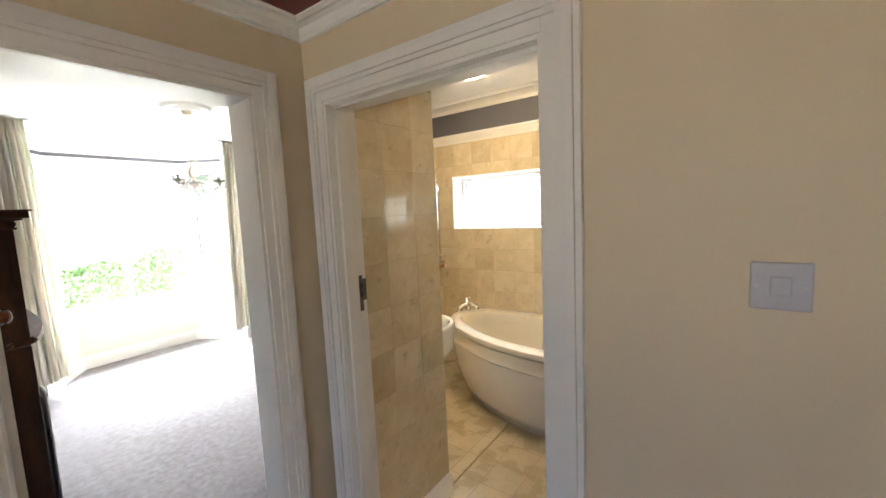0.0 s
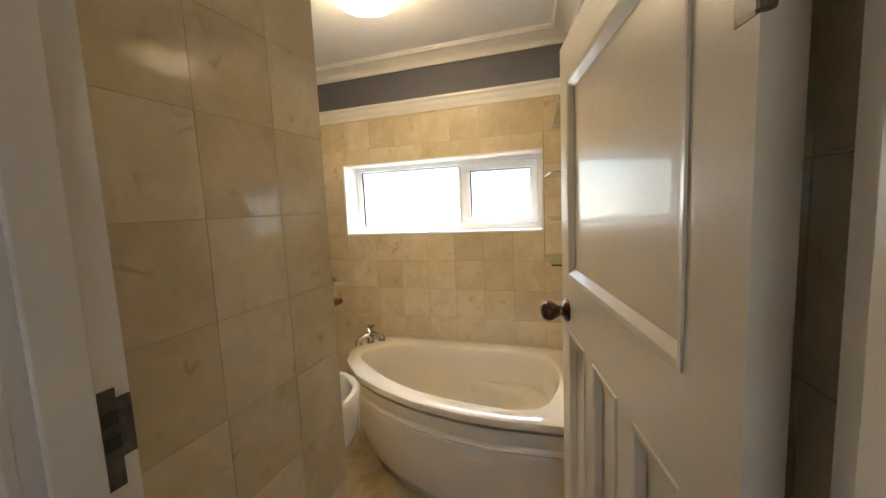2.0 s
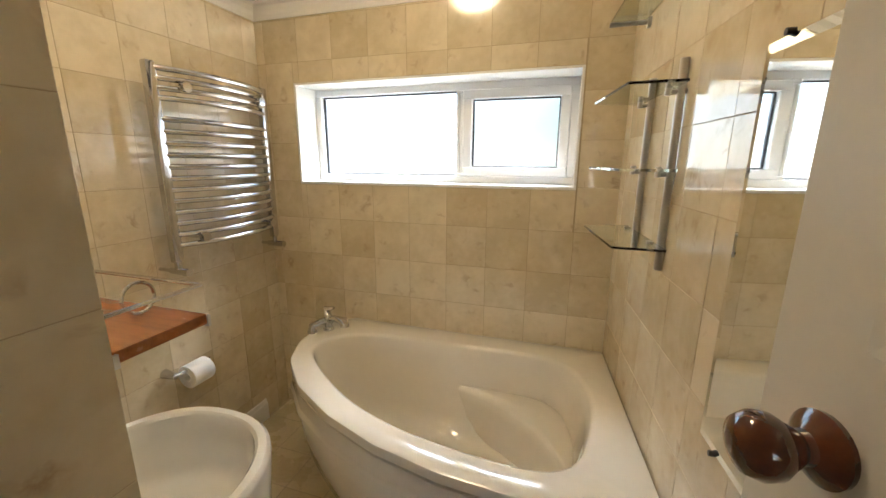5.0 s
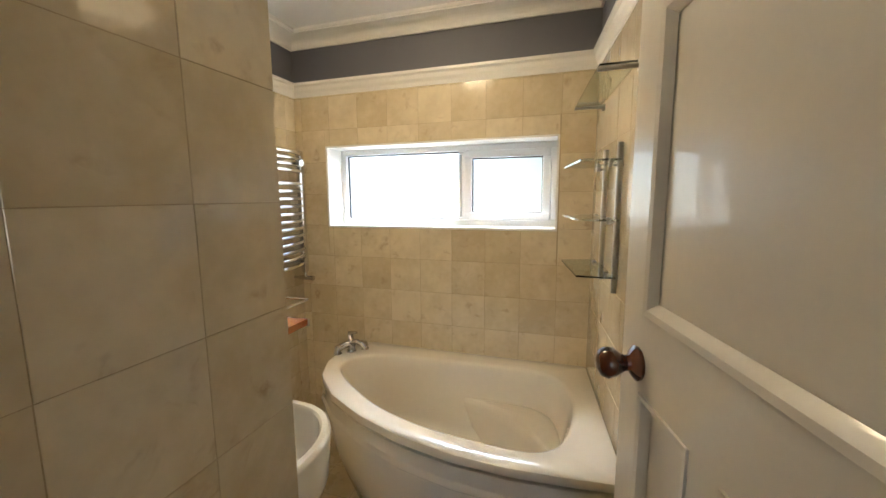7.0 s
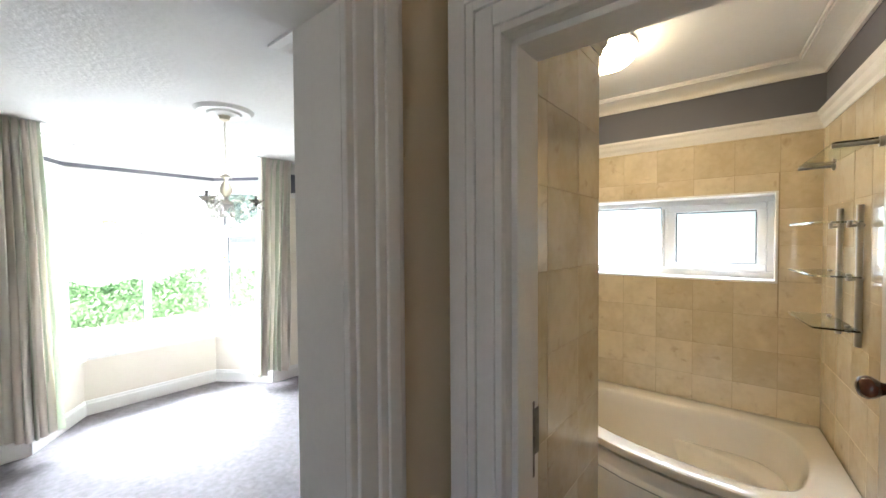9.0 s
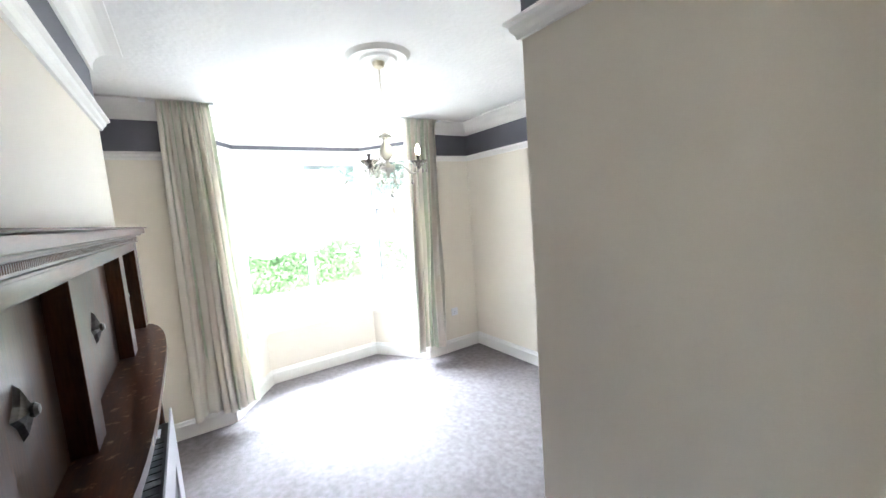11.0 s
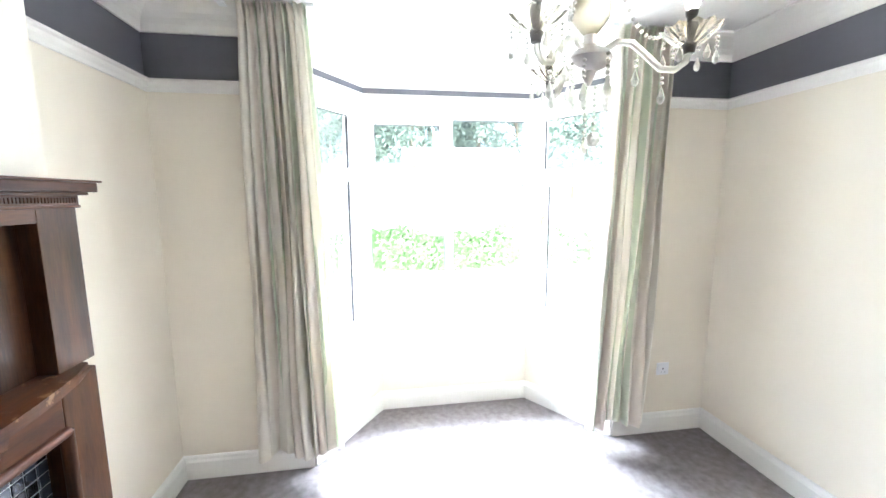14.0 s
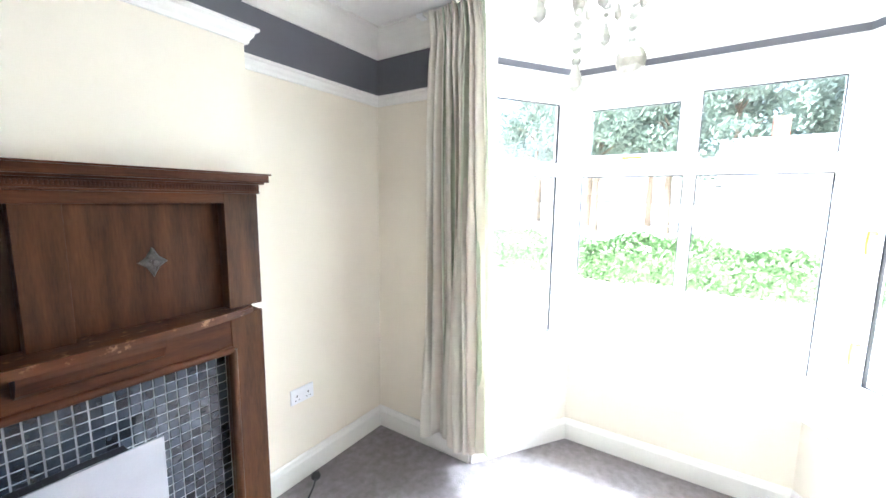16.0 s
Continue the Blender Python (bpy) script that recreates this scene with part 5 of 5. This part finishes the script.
def hedge_place(rnd):
    y = rnd.uniform(-14, 20)
    h = 1.25 + 0.14 * math.sin(y * 1.3) + 0.1 * math.sin(y * 3.7)
    while True:
        u, v = rnd.uniform(-1, 1), rnd.uniform(0, 1)
        if abs(u) > 0.72 or v > 0.8 or rnd.random() < 0.12:
            break
    bulge = 0.75 * (1 - 0.35 * v ** 3) + 0.12 * math.sin(y * 2.1 + v * 3)
    return (-15.3 + u * bulge, y, -0.73 + v * h)


me = leaves(42000, hedge_place, 0.085, 4)
core = bmesh.new()
core.from_mesh(me)
for k in range(34):
    y = -14 + k
    h = 1.05 + 0.14 * math.sin((y + 0.5) * 1.3)
    box(core, -15.5, -15.1, y, y + 1.0, -0.73, -0.73 + h * 0.72)
core.to_mesh(me)
core.free()
me.materials.append(M_LEAF)
tagged(new("hedge", me), "clipped bright green garden hedge beyond the window", "hedge", kind="stuff")


def tree(x, y, h, r, seed):
    rnd = random.Random(seed)
    t = thing("tree", "tall leafy garden tree behind the hedge", "tree", (x, y, -0.73), "garden trees")
    bm = bmesh.new()
    tube(bm, [(x, y, -0.75), (x + 0.1, y, h * 0.3), (x, y + 0.15, h * 0.6), (x, y, h * 0.85)], 0.2, 8, radii=[0.3, 0.22, 0.14, 0.05])
    tips = []
    for k in range(9):
        a, z0 = rnd.uniform(0, 6.28), h * rnd.uniform(0.3, 0.7)
        e = Vector((x + math.cos(a) * r * 0.7, y + math.sin(a) * r * 0.7, z0 + h * rnd.uniform(0.05, 0.25)))
        tips.append(e)
        tube(bm, [(x, y, z0), tuple((Vector((x, y, z0)) + e) / 2 + Vector((0, 0, 0.2))), tuple(e)], 0.06, 6, radii=[0.09, 0.06, 0.02])
    part("trunk", bm, M_BARK, t)
    clumps = [(e, r * rnd.uniform(0.3, 0.5)) for e in tips] + [(Vector((x + rnd.gauss(0, r * 0.4), y + rnd.gauss(0, r * 0.4), h * rnd.uniform(0.45, 1.0))), r * rnd.uniform(0.25, 0.45)) for _ in range(14)]

    def pl(rr):
        c, s = clumps[rr.randrange(len(clumps))]
        v = Vector((rr.gauss(0, 1), rr.gauss(0, 1), rr.gauss(0, 1))).normalized() * s * rr.uniform(0.5, 1.0)
        return c + v

    m2 = leaves(6000, pl, 0.2, seed + 50)
    m2.materials.append(M_TREE)
    ob = new("crown", m2)
    ob.parent = t
    ob.matrix_parent_inverse = t.matrix_world.inverted()


for x, y, h, r, s in ((-34, 3.5, 11, 3.2, 1), (-36, 9.5, 12, 3.5, 2), (-33, -4.5, 9, 3.0, 3), (-42, 15, 13, 4, 4), (-38, -11, 11, 3.6, 6), (-44, -2, 13, 4, 7), (-31, 16, 9, 3, 9), (-47, 5.5, 14, 4.2, 15), (-40, -6.5, 12, 3.8, 16), (-46, 10.5, 14, 4.2, 17), (-39, 20, 13, 4, 18), (-45, -13, 14, 4.2, 19), (-35, 0, 10, 3.2, 20), (-0.9, 15.5, 3.6, 2.6, 11), (2.6, 17, 4.2, 2.8, 13)):
    tree(x, y, h, r, s)

house = thing("house", "pale rendered house with brick gable and slate roof across the road", "house", (-29, 6, -0.73))
part("wall", boxes((-33, -29, 3.0, 11, -0.73, 2.6)), M_RENDER, house)
part("brick_band", boxes((-29.0, -28.9, 5.0, 8, 1.5, 1.68)), M_BRICK, house)
bm = bmesh.new()
v = [bm.verts.new(p) for p in ((-33.3, 2.7, 2.5), (-28.6, 2.7, 2.5), (-31, 2.7, 5.2), (-33.3, 11.3, 2.5), (-28.6, 11.3, 2.5), (-31, 11.3, 5.2))]
for q in ((0, 1, 2), (3, 5, 4), (1, 4, 5, 2), (0, 2, 5, 3), (0, 3, 4, 1)):
    bm.faces.new([v[i] for i in q])
part("roof", bm, M_SLATE, house)
for y in (4.0, 6.6, 9.2):
    wdw = part("window", boxes((-28.99, -28.93, y, y + 1.2, 0.3, 1.3), bevel=0.0), M_UPVC, house)
    part("pane", boxes((-28.93, -28.92, y + 0.08, y + 1.12, 0.38, 1.22)), M_DARKG, wdw)
part("chimney", boxes((-31.3, -30.7, 5.0, 5.7, 4.6, 6.2)), M_BRICK, house)


# ---- tiles of the bathroom and the fireplace ----
TILE_MESHES = {}


def tile_mesh(w, h, t, mat, chamfer=0.0006):
    key = (round(w, 4), round(h, 4), t, mat.name)
    if key not in TILE_MESHES:
        me = bpy.data.meshes.new("tile")
        c = chamfer
        back = [(0, 0, 0), (w, 0, 0), (w, h, 0), (0, h, 0)]
        mid = [(0, 0, t - c), (w, 0, t - c), (w, h, t - c), (0, h, t - c)]
        top = [(c, c, t), (w - c, c, t), (w - c, h - c, t), (c, h - c, t)]
        fs = [(8, 9, 10, 11)]
        for a in (0, 4):
            for k in range(4):
                fs.append((a + k, a + (k + 1) % 4, a + 4 + (k + 1) % 4, a + 4 + k))
        me.from_pydata(back + mid + top, [], fs)
        me.materials.append(mat)
        TILE_MESHES[key] = me
    return TILE_MESHES[key]


def tiling(parent, origin, right, up, width, height, pitch, off, mat, gap=0.0018, thick=0.007, skip=None, name="tile", seed=0):
    """Lays tiles over a rectangle of a wall or floor, cut at its edges and round an opening."""
    rnd = random.Random(seed)
    right, up = Vector(right).normalized(), Vector(up).normalized()
    out = right.cross(up)
    bed = bmesh.new()
    holes = [(0.001, width - 0.001, 0.001, height - 0.001)]
    if skip:
        a, b, c, d = skip
        holes = [(0.001, a, 0.001, height - 0.001), (b, width - 0.001, 0.001, height - 0.001), (a, b, 0.001, c), (a, b, d, height - 0.001)]
    for a0, a1, b0, b1 in holes:
        box(bed, a0, a1, b0, b1, 0.0, thick - 0.0009)
    bed.transform(Matrix.Translation(Vector(origin)) @ Matrix((right, up, out)).transposed().to_4x4())
    part("grout", bed, M_BED if mat == M_TILE else M_GROUT, parent)
    us = sorted({0.0, width} | {off[0] + pitch * k for k in range(-1, int(width / pitch) + 2) if 0.004 < off[0] + pitch * k < width - 0.004})
    vs = sorted({0.0, height} | {off[1] + pitch * k for k in range(-1, int(height / pitch) + 2) if 0.004 < off[1] + pitch * k < height - 0.004})
    for u0, u1 in zip(us, us[1:]):
        for v0, v1 in zip(vs, vs[1:]):
            cells = [(u0, u1, v0, v1)]
            if skip:
                a, b, c, d = skip
                if u1 > a and u0 < b and v1 > c and v0 < d:
                    cells = []
                    if u0 < a:
                        cells.append((u0, a, v0, v1))
                    if u1 > b:
                        cells.append((b, u1, v0, v1))
                    if v0 < c:
                        cells.append((max(u0, a), min(u1, b), v0, c))
                    if v1 > d:
                        cells.append((max(u0, a), min(u1, b), d, v1))
            for a0, a1, b0, b1 in cells:
                w, h = a1 - a0 - gap, b1 - b0 - gap
                if w < 0.006 or h < 0.006:
                    continue
                o = new(name, tile_mesh(w, h, thick, mat))
                p = Vector(origin) + right * (a0 + gap / 2) + up * (b0 + gap / 2) + out * rnd.uniform(-0.0006, 0.0006)
                o.matrix_world = Matrix.Translation(p) @ Matrix((right, up, out)).transposed().to_4x4()
                o.parent = parent
                o.matrix_parent_inverse = parent.matrix_world.inverted()


ob_of = bpy.data.objects
P = 0.2035
ZS = 0.0
tiling(ob_of["wall_bathroom_north"], (-2.0, 3.60, 0), (1, 0, 0), (0, 0, 1), RX1 + 2.0, 2.25, P, ((2.0 - 0.925) % P, 1.205 % P), M_TILE, skip=(WX0 + 2.0, WX1 + 2.0, WZ0, WZ1), seed=1)
tiling(ob_of["wall_bathroom_west"], (-2.0, 1.997, 0), (0, 1, 0), (0, 0, 1), 1.596, 2.25, P, (0.08, 1.205 % P), M_TILE, seed=2)
tiling(ob_of["wall_bathroom_west"], (-0.807, 1.402, 0), (0, 1, 0), (0, 0, 1), 0.595, 2.25, P, (0.006, 1.58 % P), M_TILE, gap=0.001, seed=3)
ln = math.hypot(RX1 - RX0, 2.2)
tiling(ob_of["wall_bathroom_east"], (RX1 + 0.0007, 3.593, 0), (RX0 - RX1, -2.2, 0), (0, 0, 1), ln - 0.012, 2.25, P, (0.08, 1.205 % P), M_TILE, seed=4)
tiling(ob_of["wall_bathroom_west"], (-0.814, 1.99, 0), (-1, 0, 0), (0, 0, 1), 1.179, 2.25, P, (0.1, 1.205 % P), M_TILE, seed=5)
tiling(ob_of["floor_bathroom"], (-1.98, 1.995, -0.006), (1, 0, 0), (0, 1, 0), 1.15, 1.6, 0.21, (0.02, 0.165), M_FTILE, gap=0.004, thick=0.006, seed=6)
tiling(ob_of["floor_bathroom"], (-0.82, 1.36, -0.006), (1, 0, 0), (0, 1, 0), 0.9, 2.235, 0.21, (0.12, 0.17), M_FTILE, gap=0.004, thick=0.006, seed=7)

# mosaic round the fire: single tiles where the camera comes close, the rest in one piece
MP = 0.034
rndm = random.Random(12)
rest_v, rest_f = [], []
nx, nz = int((MX1 - MX0) / MP), int(MZ / MP)
for i in range(nx):
    for j in range(nz):
        x, z = MX0 + i * MP, j * MP
        if -3.25 < x < 2 * FC + 3.22 and z < 0.78:
            continue
        tt = 0.004 + rndm.uniform(0, 0.0012)
        if i < 11 and j >= 3:
            o = new("mosaic_tile", tile_mesh(MP - 0.0045, MP - 0.0045, 0.004, M_MOSAIC, 0.0012))
            o.matrix_world = Matrix.Translation((x + MP, 0.546 + rndm.uniform(0, 0.001), z)) @ Matrix(((-1, 0, 0), (0, 0, 1), (0, 1, 0))).to_4x4()
            o.parent = back
            o.matrix_parent_inverse = back.matrix_world.inverted()
        else:
            n = len(rest_v)
            c = MP - 0.0045
            rest_v += [(x, 0.546, z), (x + c, 0.546, z), (x + c, 0.546, z + c), (x, 0.546, z + c), (x + 0.001, 0.546 + tt, z + 0.001), (x + c - 0.001, 0.546 + tt, z + 0.001), (x + c - 0.001, 0.546 + tt, z + c - 0.001), (x + 0.001, 0.546 + tt, z + c - 0.001)]
            rest_f += [(n + 4, n + 7, n + 6, n + 5)] + [(n + k, n + 4 + k, n + 4 + (k + 1) % 4, n + (k + 1) % 4) for k in range(4)]
me = bpy.data.meshes.new("mosaic_tiles")
me.from_pydata(rest_v, [], rest_f)
me.materials.append(M_MOSAIC)
o = new("mosaic_tiles", me)
o["kind"] = "stuff"
o.parent = back
o.matrix_parent_inverse = back.matrix_world.inverted()
